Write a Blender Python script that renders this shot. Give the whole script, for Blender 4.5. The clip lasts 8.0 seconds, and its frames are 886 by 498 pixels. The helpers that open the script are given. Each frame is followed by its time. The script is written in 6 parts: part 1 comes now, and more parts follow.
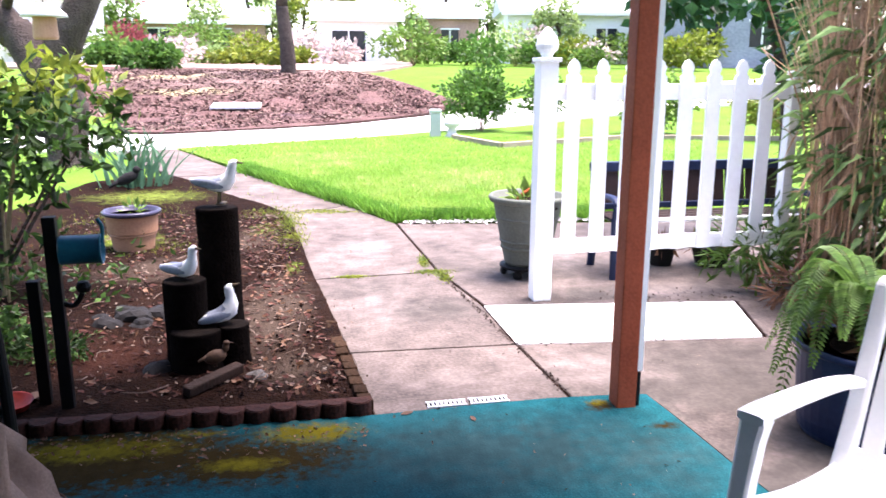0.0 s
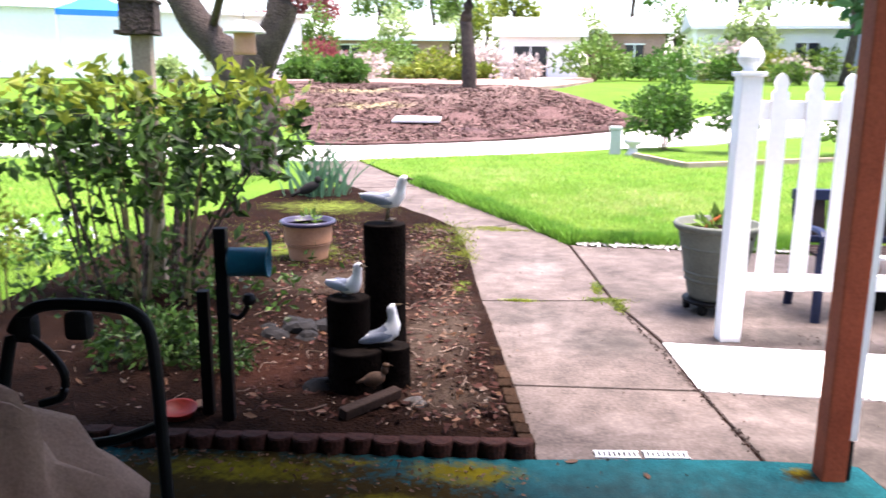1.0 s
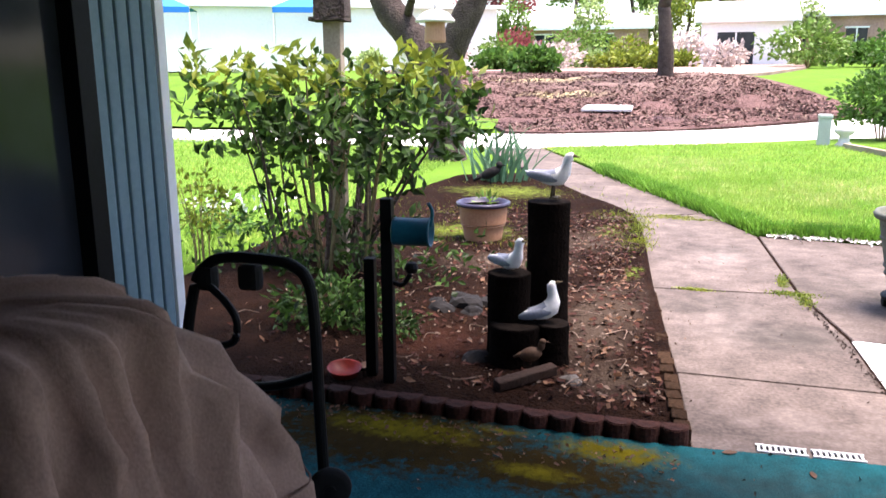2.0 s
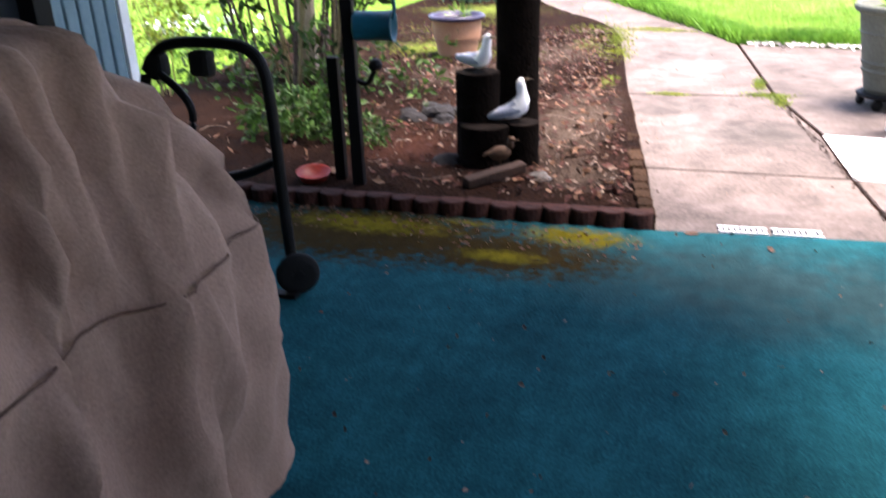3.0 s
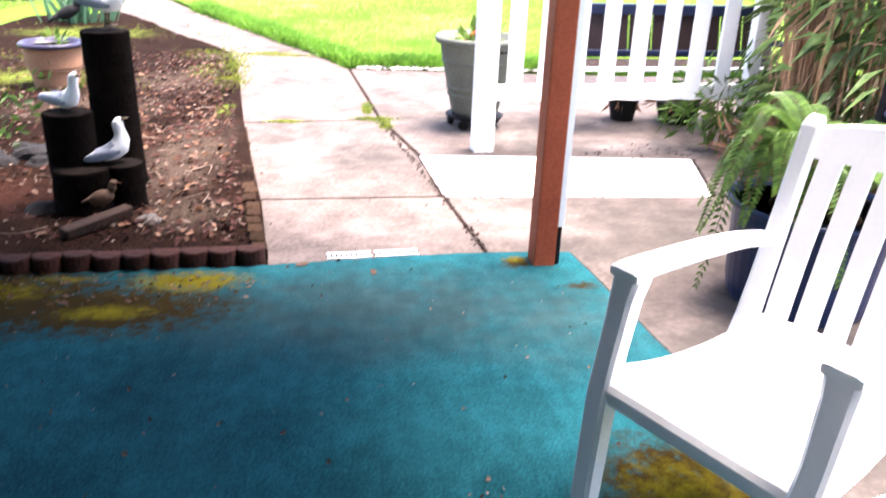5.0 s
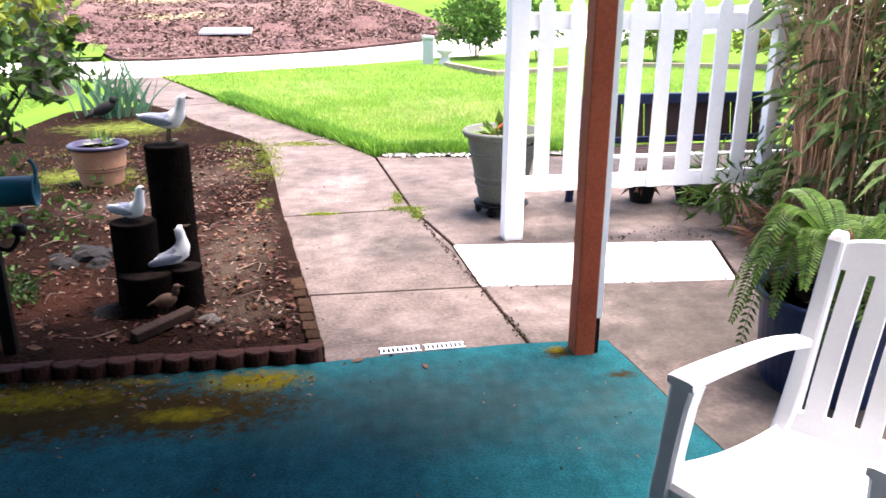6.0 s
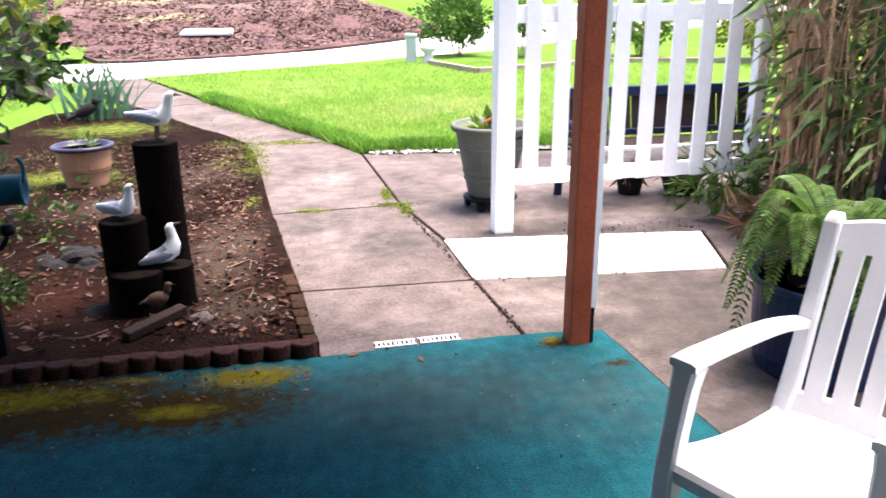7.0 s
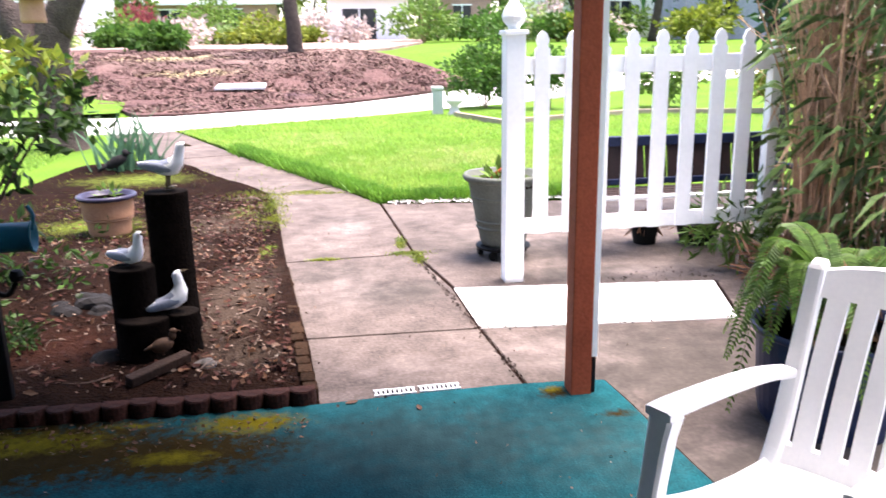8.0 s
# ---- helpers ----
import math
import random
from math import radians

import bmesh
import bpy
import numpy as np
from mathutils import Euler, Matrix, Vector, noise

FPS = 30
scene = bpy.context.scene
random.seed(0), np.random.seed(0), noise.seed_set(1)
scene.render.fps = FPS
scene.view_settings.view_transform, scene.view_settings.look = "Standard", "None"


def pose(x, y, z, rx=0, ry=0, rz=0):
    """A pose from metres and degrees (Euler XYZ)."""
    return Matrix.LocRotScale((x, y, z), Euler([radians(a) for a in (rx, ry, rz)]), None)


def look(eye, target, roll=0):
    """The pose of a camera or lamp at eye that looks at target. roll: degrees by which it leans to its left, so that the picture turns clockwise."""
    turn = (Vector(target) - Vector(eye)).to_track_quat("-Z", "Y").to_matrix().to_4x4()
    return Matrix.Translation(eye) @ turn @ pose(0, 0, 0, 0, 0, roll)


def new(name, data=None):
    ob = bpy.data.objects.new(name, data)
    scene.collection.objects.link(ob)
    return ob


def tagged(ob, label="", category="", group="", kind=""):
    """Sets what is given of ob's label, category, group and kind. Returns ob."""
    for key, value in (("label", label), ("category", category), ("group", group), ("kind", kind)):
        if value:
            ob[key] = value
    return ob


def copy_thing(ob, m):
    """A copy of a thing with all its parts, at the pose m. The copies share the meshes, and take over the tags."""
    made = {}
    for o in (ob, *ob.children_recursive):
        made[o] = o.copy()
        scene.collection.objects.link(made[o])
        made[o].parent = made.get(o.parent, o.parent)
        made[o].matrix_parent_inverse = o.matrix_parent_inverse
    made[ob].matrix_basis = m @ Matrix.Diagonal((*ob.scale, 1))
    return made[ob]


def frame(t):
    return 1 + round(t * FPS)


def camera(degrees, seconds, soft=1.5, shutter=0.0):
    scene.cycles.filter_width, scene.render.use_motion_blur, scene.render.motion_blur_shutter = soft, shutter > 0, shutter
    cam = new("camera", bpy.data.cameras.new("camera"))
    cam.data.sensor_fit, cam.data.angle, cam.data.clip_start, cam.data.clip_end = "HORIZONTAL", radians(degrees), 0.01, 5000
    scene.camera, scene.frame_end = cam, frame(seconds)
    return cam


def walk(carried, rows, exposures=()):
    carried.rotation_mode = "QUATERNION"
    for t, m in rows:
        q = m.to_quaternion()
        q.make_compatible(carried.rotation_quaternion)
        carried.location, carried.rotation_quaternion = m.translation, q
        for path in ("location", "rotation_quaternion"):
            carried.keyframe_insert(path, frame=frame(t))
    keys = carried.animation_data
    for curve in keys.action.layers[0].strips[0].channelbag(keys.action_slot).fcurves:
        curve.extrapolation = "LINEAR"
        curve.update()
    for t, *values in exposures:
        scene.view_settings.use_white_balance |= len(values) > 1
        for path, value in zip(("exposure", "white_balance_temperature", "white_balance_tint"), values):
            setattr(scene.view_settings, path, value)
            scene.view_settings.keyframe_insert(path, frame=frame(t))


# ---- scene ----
cam = camera(58.3, 8.0, shutter=0.3)

PATH = [
    (0, (-0.041, -3.12, 1.381), (0.184, -1.184, 0.932), 0.2),
    (0.5, (-0.021, -2.982, 1.367), (0.032, -1.029, 0.939), 0.5),
    (1, (-0.037, -2.859, 1.372), (-0.24, -0.913, 0.957), 0.5),
    (1.5, (0.024, -2.826, 1.362), (-0.515, -0.942, 0.961), -0.4),
    (1.7, (0.057, -2.87, 1.359), (-0.583, -1.019, 0.951), -0.7),
    (2.8, (0.133, -2.857, 1.122), (-0.527, -1.099, 0.435), -1.2),
    (3, (0.165, -2.878, 1.129), (-0.429, -1.149, 0.318), -1.7),
    (3.5, (0.232, -2.901, 1.124), (-0.145, -1.209, 0.128), -1.5),
    (4, (0.29, -2.887, 1.129), (0.119, -1.184, 0.095), -0.5),
    (4.5, (0.336, -2.879, 1.161), (0.365, -1.126, 0.2), 0.4),
    (5, (0.334, -2.86, 1.222), (0.568, -1.032, 0.445), 2.2),
    (5.2, (0.304, -2.85, 1.268), (0.591, -1.001, 0.562), 1.8),
    (6.3, (0.131, -3.029, 1.418), (0.267, -1.134, 0.796), -0.5),
    (6.5, (0.111, -3.005, 1.408), (0.202, -1.108, 0.782), -0.8),
    (7, (0.138, -2.996, 1.377), (0.389, -1.112, 0.752), -0.4),
    (7.5, (0.172, -3.005, 1.364), (0.514, -1.121, 0.787), -0.0),
    (8, (0.267, -3.022, 1.367), (0.442, -1.094, 0.865), -0.9),
]
EXPOSURES = [(0, 0.04), (1.0, -0.2), (1.7, -0.36), (2.8, 0.05), (3.5, 0.58), (4.5, 0.7), (5.2, 0.4), (6.3, -0.2), (8.0, -0.19)]
walk(cam, [(t, look(eye, target, roll)) for t, eye, target, roll in PATH], [(t, 2.8 + e, 6500 + 350 * min(t, 1.5) / 1.5, 24 - 3 * min(t, 1.5) / 1.5) for t, e in EXPOSURES])

# ---- light ----
world = bpy.data.worlds.new("overcast_sky")
scene.world = world
world.use_nodes = True
wn, wl = world.node_tree.nodes, world.node_tree.links
sky = wn.new("ShaderNodeTexSky")
sky.sky_type, sky.sun_disc = "NISHITA", False
sky.sun_elevation, sky.sun_rotation = radians(75), radians(71)
sky.dust_density, sky.ozone_density = 1.5, 1.0
wn["Background"].inputs["Strength"].default_value = 0.105
wl.new(sky.outputs[0], wn["Background"].inputs["Color"])
sun_data = bpy.data.lights.new("sun", "SUN")
sun_data.energy, sun_data.angle, sun_data.color = 3.0, radians(35), (1.0, 0.96, 0.9)
sun = new("sun", sun_data)
sun.matrix_world = look((3, 1, 12), (0, 0, 0))

# ---- materials ----


def material(name, color, color2=None, rough=0.8, scale=8.0, fine=60.0, bump=0.2, metal=0.0, island=0.0, specular=0.22, mix=0.5, rnd=0.0, depth=0.01):
    """A surface in two tones, mixed by coarse and fine noise, with relief."""
    m = bpy.data.materials.new(name)
    m.use_nodes = True
    n, l = m.node_tree.nodes, m.node_tree.links
    b = n["Principled BSDF"]
    color2 = color2 or tuple(c * 0.6 for c in color)
    tc = n.new("ShaderNodeTexCoord")
    n1, n2 = n.new("ShaderNodeTexNoise"), n.new("ShaderNodeTexNoise")
    n1.inputs["Scale"].default_value, n1.inputs["Detail"].default_value = scale, 6
    n2.inputs["Scale"].default_value, n2.inputs["Detail"].default_value = fine, 3
    for t in (n1, n2):
        l.new(tc.outputs["Object"], t.inputs["Vector"])
    add = n.new("ShaderNodeMath")
    add.operation = "ADD"
    l.new(n1.outputs["Fac"], add.inputs[0])
    l.new(n2.outputs["Fac"], add.inputs[1])
    ramp = n.new("ShaderNodeMapRange")
    ramp.inputs["From Min"].default_value, ramp.inputs["From Max"].default_value = 1.0 - mix * 0.6, 1.0 + mix * 0.6
    l.new(add.outputs[0], ramp.inputs["Value"])
    mixn = n.new("ShaderNodeMix")
    mixn.data_type = "RGBA"
    mixn.inputs[6].default_value, mixn.inputs[7].default_value = (*color2, 1), (*color, 1)
    l.new(ramp.outputs[0], mixn.inputs[0])
    out = mixn.outputs[2]
    if island or rnd:
        src = n.new("ShaderNodeNewGeometry").outputs["Random Per Island"] if island else n.new("ShaderNodeObjectInfo").outputs["Random"]
        amount = island or rnd
        mr = n.new("ShaderNodeMapRange")
        mr.inputs["To Min"].default_value, mr.inputs["To Max"].default_value = 1 - amount, 1 + amount
        l.new(src, mr.inputs["Value"])
        hsv = n.new("ShaderNodeHueSaturation")
        l.new(mr.outputs[0], hsv.inputs["Value"])
        l.new(out, hsv.inputs["Color"])
        out = hsv.outputs[0]
    l.new(out, b.inputs["Base Color"])
    b.inputs["Roughness"].default_value, b.inputs["Metallic"].default_value = rough, metal
    b.inputs["Specular IOR Level"].default_value = specular
    if bump:
        bp = n.new("ShaderNodeBump")
        bp.inputs["Strength"].default_value, bp.inputs["Distance"].default_value = bump, depth
        l.new(add.outputs[0], bp.inputs["Height"])
        l.new(bp.outputs[0], b.inputs["Normal"])
    return m


def patches(m, spots, color, noise_scale=9.0, low=0.45, high=0.62):
    """Lays worn or mossy patches of another colour, with torn outlines, over a surface. spots: (x, y, rx, ry, weight)."""
    n, l = m.node_tree.nodes, m.node_tree.links
    b = n["Principled BSDF"]
    old = b.inputs["Base Color"].links[0].from_socket
    tc = n.new("ShaderNodeTexCoord")
    total = None
    for x, y, rx, ry, w in spots:
        mp = n.new("ShaderNodeMapping")
        mp.vector_type = "TEXTURE"
        mp.inputs["Location"].default_value, mp.inputs["Scale"].default_value = (x, y, 0), (rx, ry, 10)
        l.new(tc.outputs["Object"], mp.inputs["Vector"])
        g = n.new("ShaderNodeTexGradient")
        g.gradient_type = "SPHERICAL"
        l.new(mp.outputs[0], g.inputs["Vector"])
        k = n.new("ShaderNodeMath")
        k.operation = "MULTIPLY"
        k.inputs[1].default_value = w
        l.new(g.outputs["Fac"], k.inputs[0])
        if total is None:
            total = k.outputs[0]
        else:
            s = n.new("ShaderNodeMath")
            s.operation = "MAXIMUM"
            l.new(total, s.inputs[0])
            l.new(k.outputs[0], s.inputs[1])
            total = s.outputs[0]
    nz = n.new("ShaderNodeTexNoise")
    nz.inputs["Scale"].default_value, nz.inputs["Detail"].default_value, nz.inputs["Roughness"].default_value = noise_scale, 8, 0.7
    l.new(tc.outputs["Object"], nz.inputs["Vector"])
    mul = n.new("ShaderNodeMath")
    mul.operation = "MULTIPLY"
    l.new(total, mul.inputs[0])
    l.new(nz.outputs["Fac"], mul.inputs[1])
    mr = n.new("ShaderNodeMapRange")
    mr.inputs["From Min"].default_value, mr.inputs["From Max"].default_value = low, high
    l.new(mul.outputs[0], mr.inputs["Value"])
    mx = n.new("ShaderNodeMix")
    mx.data_type = "RGBA"
    mx.inputs[7].default_value = (*color, 1)
    l.new(mr.outputs[0], mx.inputs[0])
    l.new(old, mx.inputs[6])
    l.new(mx.outputs[2], b.inputs["Base Color"])
    return m


def leafy(name, color, color2, island=0.45, rough=0.5, scale=3):
    """Thin leaves that let some light through, each a little different."""
    m = material(name, color, color2, rough=rough, scale=scale, fine=20, bump=0, island=island, specular=0.2)
    n, l = m.node_tree.nodes, m.node_tree.links
    b = n["Principled BSDF"]
    tr = n.new("ShaderNodeBsdfTranslucent")
    l.new(b.inputs["Base Color"].links[0].from_socket, tr.inputs["Color"])
    mx = n.new("ShaderNodeMixShader")
    mx.inputs[0].default_value = 0.35
    l.new(b.outputs[0], mx.inputs[1])
    l.new(tr.outputs[0], mx.inputs[2])
    l.new(mx.outputs[0], n["Material Output"].inputs["Surface"])
    return m


CARPET = material("teal_outdoor_carpet", (0.008, 0.082, 0.096), (0.0036, 0.038, 0.048), rough=0.95, scale=2.2, fine=130, bump=0.5, specular=0.05, depth=0.004, mix=0.4)
patches(CARPET, [(0.45, -0.5, 1.35, 0.60, 1.3), (1.0, -0.6, 0.6, 0.6, 1.1), (0.1, -0.35, 0.6, 0.2, 1.0)], (0.021, 0.052, 0.056), 8, 0.18, 0.55)
patches(CARPET, [(-1.0, -0.40, 1.25, 0.52, 1.4), (-0.45, -0.46, 0.85, 0.38, 1.3), (1.13, -1.48, 0.5, 0.5, 1.3), (0.97, -0.14, 0.16, 0.12, 1.1), (1.17, -0.35, 0.2, 0.1, .9)], (0.026, 0.0155, 0.003), 24, 0.27, 0.46)
patches(CARPET, [(-0.22, -0.26, 0.42, 0.18, 1.45), (-1.0, -0.33, 0.7, 0.2, 1.3), (-0.45, -0.49, 0.34, 0.12, 1.25), (-0.65, -0.23, 0.3, 0.07, 1.1), (1.1, -1.46, 0.45, 0.42, 1.0), (0.97, -0.11, 0.12, 0.08, 1.2)], (0.105, 0.084, 0.004), 26, 0.30, 0.58)
def brushed(m, scale, amount):
    """Streaks of wear along one direction."""
    n, l = m.node_tree.nodes, m.node_tree.links
    b = n["Principled BSDF"]
    old = b.inputs["Base Color"].links[0].from_socket
    tc, mp, nz = n.new("ShaderNodeTexCoord"), n.new("ShaderNodeMapping"), n.new("ShaderNodeTexNoise")
    mp.inputs["Scale"].default_value = scale
    nz.inputs["Scale"].default_value, nz.inputs["Detail"].default_value = 1.0, 5
    l.new(tc.outputs["Object"], mp.inputs["Vector"])
    l.new(mp.outputs[0], nz.inputs["Vector"])
    mr = n.new("ShaderNodeMapRange")
    mr.inputs["From Min"].default_value, mr.inputs["From Max"].default_value = 0.3, 0.7
    mr.inputs["To Min"].default_value, mr.inputs["To Max"].default_value = 1 - amount, 1 + amount
    l.new(nz.outputs["Fac"], mr.inputs["Value"])
    hsv = n.new("ShaderNodeHueSaturation")
    l.new(mr.outputs[0], hsv.inputs["Value"])
    l.new(old, hsv.inputs["Color"])
    l.new(hsv.outputs[0], b.inputs["Base Color"])


brushed(CARPET, (22, 4, 1), 0.09)
brushed(CARPET, (3, 3, 1), 0.14)
brushed(CARPET, (14, 14, 1), 0.16)
brushed(CARPET, (180, 180, 1), 0.2)
CONCRETE = material("weathered_concrete", (0.150, 0.118, 0.106), (0.046, 0.035, 0.031), rough=0.9, scale=1.6, fine=60, bump=0.2, rnd=0.07, mix=0.75)
patches(CONCRETE, [(1.2, 2.3, 1.4, 1.1, 1.0), (0.1, 3.2, 0.5, 0.5, 0.9), (0.1, 1.7, 0.7, 0.6, 0.9), (1.6, 0.15, 1.2, 0.8, 1.6), (1.7, -1.0, 0.9, 1.1, 1.6), (0.35, 1.3, 0.6, 0.45, 1.4), (1.7, 1.5, 1.1, 0.3, 1.5)], (0.052, 0.043, 0.038), 4.2, 0.2, 0.5)
patches(CONCRETE, [(1.0, 0.3, 1.0, 0.5, 1.1), (2.0, 1.5, 0.9, 0.35, 1.3), (0.4, 0.2, 0.7, 0.35, 1.0), (0.15, 1.4, 0.6, 1.0, 1.0), (0.05, 3.0, 0.6, 1.3, 1.0), (1.4, 2.6, 1.2, 1.0, 1.0)], (0.185, 0.148, 0.136), 5.0, 0.25, 0.75)
brushed(CONCRETE, (2.6, 2.6, 1), 0.24)
brushed(CONCRETE, (9, 9, 1), 0.26)
brushed(CONCRETE, (45, 45, 1), 0.15)
PALE_SLAB = material("pale_concrete", (0.88, 0.86, 0.86), (0.78, 0.76, 0.75), rough=0.85, scale=3, fine=50, bump=0.1)
SIDEWALK = material("pale_sidewalk_concrete", (0.62, 0.58, 0.58), (0.5, 0.46, 0.46), rough=0.9, scale=1.5, fine=30, bump=0.15)
SOIL = material("bed_soil", (0.022, 0.0105, 0.007), (0.0045, 0.002, 0.0015), rough=1.0, scale=5, fine=70, bump=0.9, specular=0.04, depth=0.03)
patches(SOIL, [(-1.9, 3.3, 0.9, 0.6, 1.1), (-0.8, 3.6, 0.35, 0.7, .9), (-0.45, 2.3, 0.15, 0.5, 1.0), (-2.2, 5.5, 1.6, 1.2, 1.0)], (0.13, 0.17, 0.03), 14, 0.28, 0.55)
patches(SOIL, [(-0.5, 1.3, 0.4, 1.4, 1.4), (-0.35, 0.4, 0.35, 0.4, 1.2), (-1.3, 2.3, 0.9, 0.7, 1.2), (-0.9, 3.2, 0.6, 0.9, 1.2)], (0.052, 0.036, 0.027), 9, 0.22, 0.55)
patches(SOIL, [(-1.2, 0.6, 0.6, 0.5, 1.3), (-0.9, 1.6, 0.5, 0.4, 1.1)], (0.038, 0.015, 0.010), 12, 0.22, 0.5)
GRASS_GROUND = material("lawn_ground", (0.10, 0.20, 0.02), (0.06, 0.12, 0.015), rough=1.0, scale=1.2, fine=60, bump=0.5, specular=0.1, depth=0.03)
MULCH = material("bark_mulch", (0.17, 0.10, 0.09), (0.07, 0.037, 0.036), rough=1.0, scale=1.2, fine=22, bump=1.0, specular=0.1, depth=0.08)
patches(MULCH, [(-3.5, 23.5, 9, 5.5, 1.4)], (0.21, 0.14, 0.122), 1.6, 0.18, 0.5)
patches(MULCH, [(-4.6, 20.3, 2.6, 1.0, 1.1), (-5.8, 22.8, 3.5, 1.3, 1.2), (-3.0, 25, 4, 1.5, 1.1)], (0.42, 0.36, 0.20), 1.2, 0.2, 0.5)
patches(MULCH, [(-4.4, 15.6, 2.4, 1.4, 1.2), (-1.5, 17.2, 2.0, 1.2, 1.0)], (0.07, 0.042, 0.046), 3.0, 0.22, 0.45)
EDGER = material("red_brown_concrete_edging", (0.058, 0.019, 0.013), (0.013, 0.005, 0.004), rough=0.95, scale=14, fine=90, bump=0.4, rnd=0.2)
MOSSY_EDGER = material("mossy_sunken_edging", (0.045, 0.024, 0.015), (0.014, 0.009, 0.005), rough=1.0, scale=9, fine=70, bump=0.7, rnd=0.3, specular=0.05)
WHITE = material("white_fence_paint", (0.90, 0.90, 0.89), (0.83, 0.83, 0.82), rough=0.55, scale=4, fine=40, bump=0.05)
PLASTIC = material("white_resin", (0.87, 0.87, 0.88), (0.81, 0.82, 0.84), rough=0.42, scale=5, fine=90, bump=0.03)
RED_WOOD = material("red_brown_stained_wood", (0.39, 0.082, 0.035), (0.25, 0.048, 0.02), rough=0.65, scale=6, fine=80, bump=0.2)
LOG = material("creosoted_log", (0.006, 0.0042, 0.0036), (0.002, 0.0016, 0.0014), rough=1.0, specular=0.02, scale=12, fine=70, bump=0.7)
CUT_END = material("weathered_log_end", (0.013, 0.0095, 0.008), (0.005, 0.004, 0.0035), rough=1.0, specular=0.03, scale=20, fine=90, bump=0.6)
BLACK = material("black_metal", (0.006, 0.006, 0.007), (0.004, 0.004, 0.004), rough=0.55, specular=0.12, scale=10, fine=80, bump=0.05)
BLACK_RUBBER = material("black_rubber", (0.008, 0.008, 0.008), (0.005, 0.005, 0.005), rough=0.85, scale=10, fine=80, bump=0.1)
TEAL = material("teal_tin", (0.006, 0.10, 0.15), (0.004, 0.07, 0.11), rough=0.35, scale=8, fine=60, bump=0.05)
TARP = material("tan_canvas_cover", (0.33, 0.21, 0.16), (0.21, 0.13, 0.099), rough=0.9, scale=3, fine=200, bump=0.15, specular=0.2, depth=0.004)
# Two dark brown spots on the cover's right side, one near its corner.
patches(TARP, [(0.62, 0.30, 0.10, 0.16, 0.9), (0.6, -0.1, 0.2, 0.3, 0.7)], (0.12, 0.07, 0.05), 6, 0.3, 0.6)
TARP_DARK = material("dark_thread", (0.14, 0.08, 0.06), rough=0.95, scale=30, fine=200, bump=0.2)
GULL_WHITE = material("gull_white_paint", (0.8, 0.8, 0.82), (0.66, 0.66, 0.68), rough=0.6, scale=15, fine=80, bump=0.1)
GULL_GREY = material("gull_grey_paint", (0.26, 0.29, 0.37), (0.17, 0.19, 0.25), rough=0.6, scale=15, fine=80, bump=0.1)
BEAK = material("dull_orange_beak", (0.12, 0.085, 0.05), rough=0.6, bump=0)
SIDING = material("pale_blue_siding", (0.17, 0.26, 0.30), (0.13, 0.21, 0.25), rough=0.6, scale=2, fine=40, bump=0.05)
PLANTER = material("grey_green_planter", (0.12, 0.13, 0.11), (0.08, 0.087, 0.075), rough=0.7, scale=5, fine=60, bump=0.1)
TERRACOTTA = material("tan_glazed_pot", (0.42, 0.22, 0.13), (0.30, 0.15, 0.09), rough=0.55, scale=5, fine=60, bump=0.1)
POT_RIM = material("dark_purple_glaze", (0.05, 0.045, 0.08), rough=0.3, scale=5, fine=60, bump=0.05)
NAVY = material("navy_blue_pot", (0.012, 0.025, 0.07), (0.008, 0.016, 0.05), rough=0.4, scale=4, fine=50, bump=0.05)
BARK = material("tree_bark", (0.09, 0.068, 0.06), (0.035, 0.025, 0.022), rough=0.95, scale=6, fine=40, bump=0.9, depth=0.04)
STEM = material("shrub_stem", (0.22, 0.17, 0.09), (0.12, 0.09, 0.05), rough=0.9, scale=10, fine=60, bump=0.3)
POST_WOOD = material("weathered_post_wood", (0.33, 0.27, 0.2), (0.22, 0.17, 0.13), rough=0.9, scale=6, fine=60, bump=0.4)
ROCK = material("dark_rock", (0.015, 0.0135, 0.014), (0.004, 0.0035, 0.004), rough=0.9, scale=8, fine=50, bump=0.5)
GREY_STONE = material("dull_grey_stone", (0.11, 0.10, 0.095), (0.06, 0.054, 0.05), rough=0.95, scale=14, fine=70, bump=0.4)
STEEL = material("galvanised_grate", (0.8, 0.8, 0.8), (0.65, 0.65, 0.65), rough=0.5, scale=10, fine=80, bump=0.05)
RED_PLASTIC = material("red_plastic", (0.24, 0.022, 0.012), rough=0.45, scale=8, fine=60, bump=0.05)
LEAF_DARK = leafy("nandina_leaf", (0.06, 0.125, 0.022), (0.009, 0.026, 0.009), island=0.75)
LEAF_LIME = leafy("young_leaf", (0.24, 0.27, 0.03), (0.08, 0.13, 0.02))
LEAF_BAMBOO = leafy("bamboo_leaf", (0.21, 0.31, 0.10), (0.045, 0.09, 0.025), island=0.65)
LEAF_FERN = leafy("fern_leaf", (0.105, 0.185, 0.034), (0.033, 0.08, 0.017), island=0.4)
LEAF_IRIS = leafy("iris_leaf", (0.12, 0.24, 0.13), (0.07, 0.16, 0.09), island=0.3)
LEAF_ROSE = leafy("rose_leaf", (0.09, 0.19, 0.03), (0.04, 0.10, 0.02))
LEAF_FAR = leafy("far_leaf", (0.16, 0.26, 0.05), (0.08, 0.15, 0.03))
# Leaf colour lightened to stand in for haze over the far gardens.
LEAF_HAZY = leafy("hazy_pale_leaf", (0.36, 0.44, 0.18), (0.2, 0.3, 0.1))
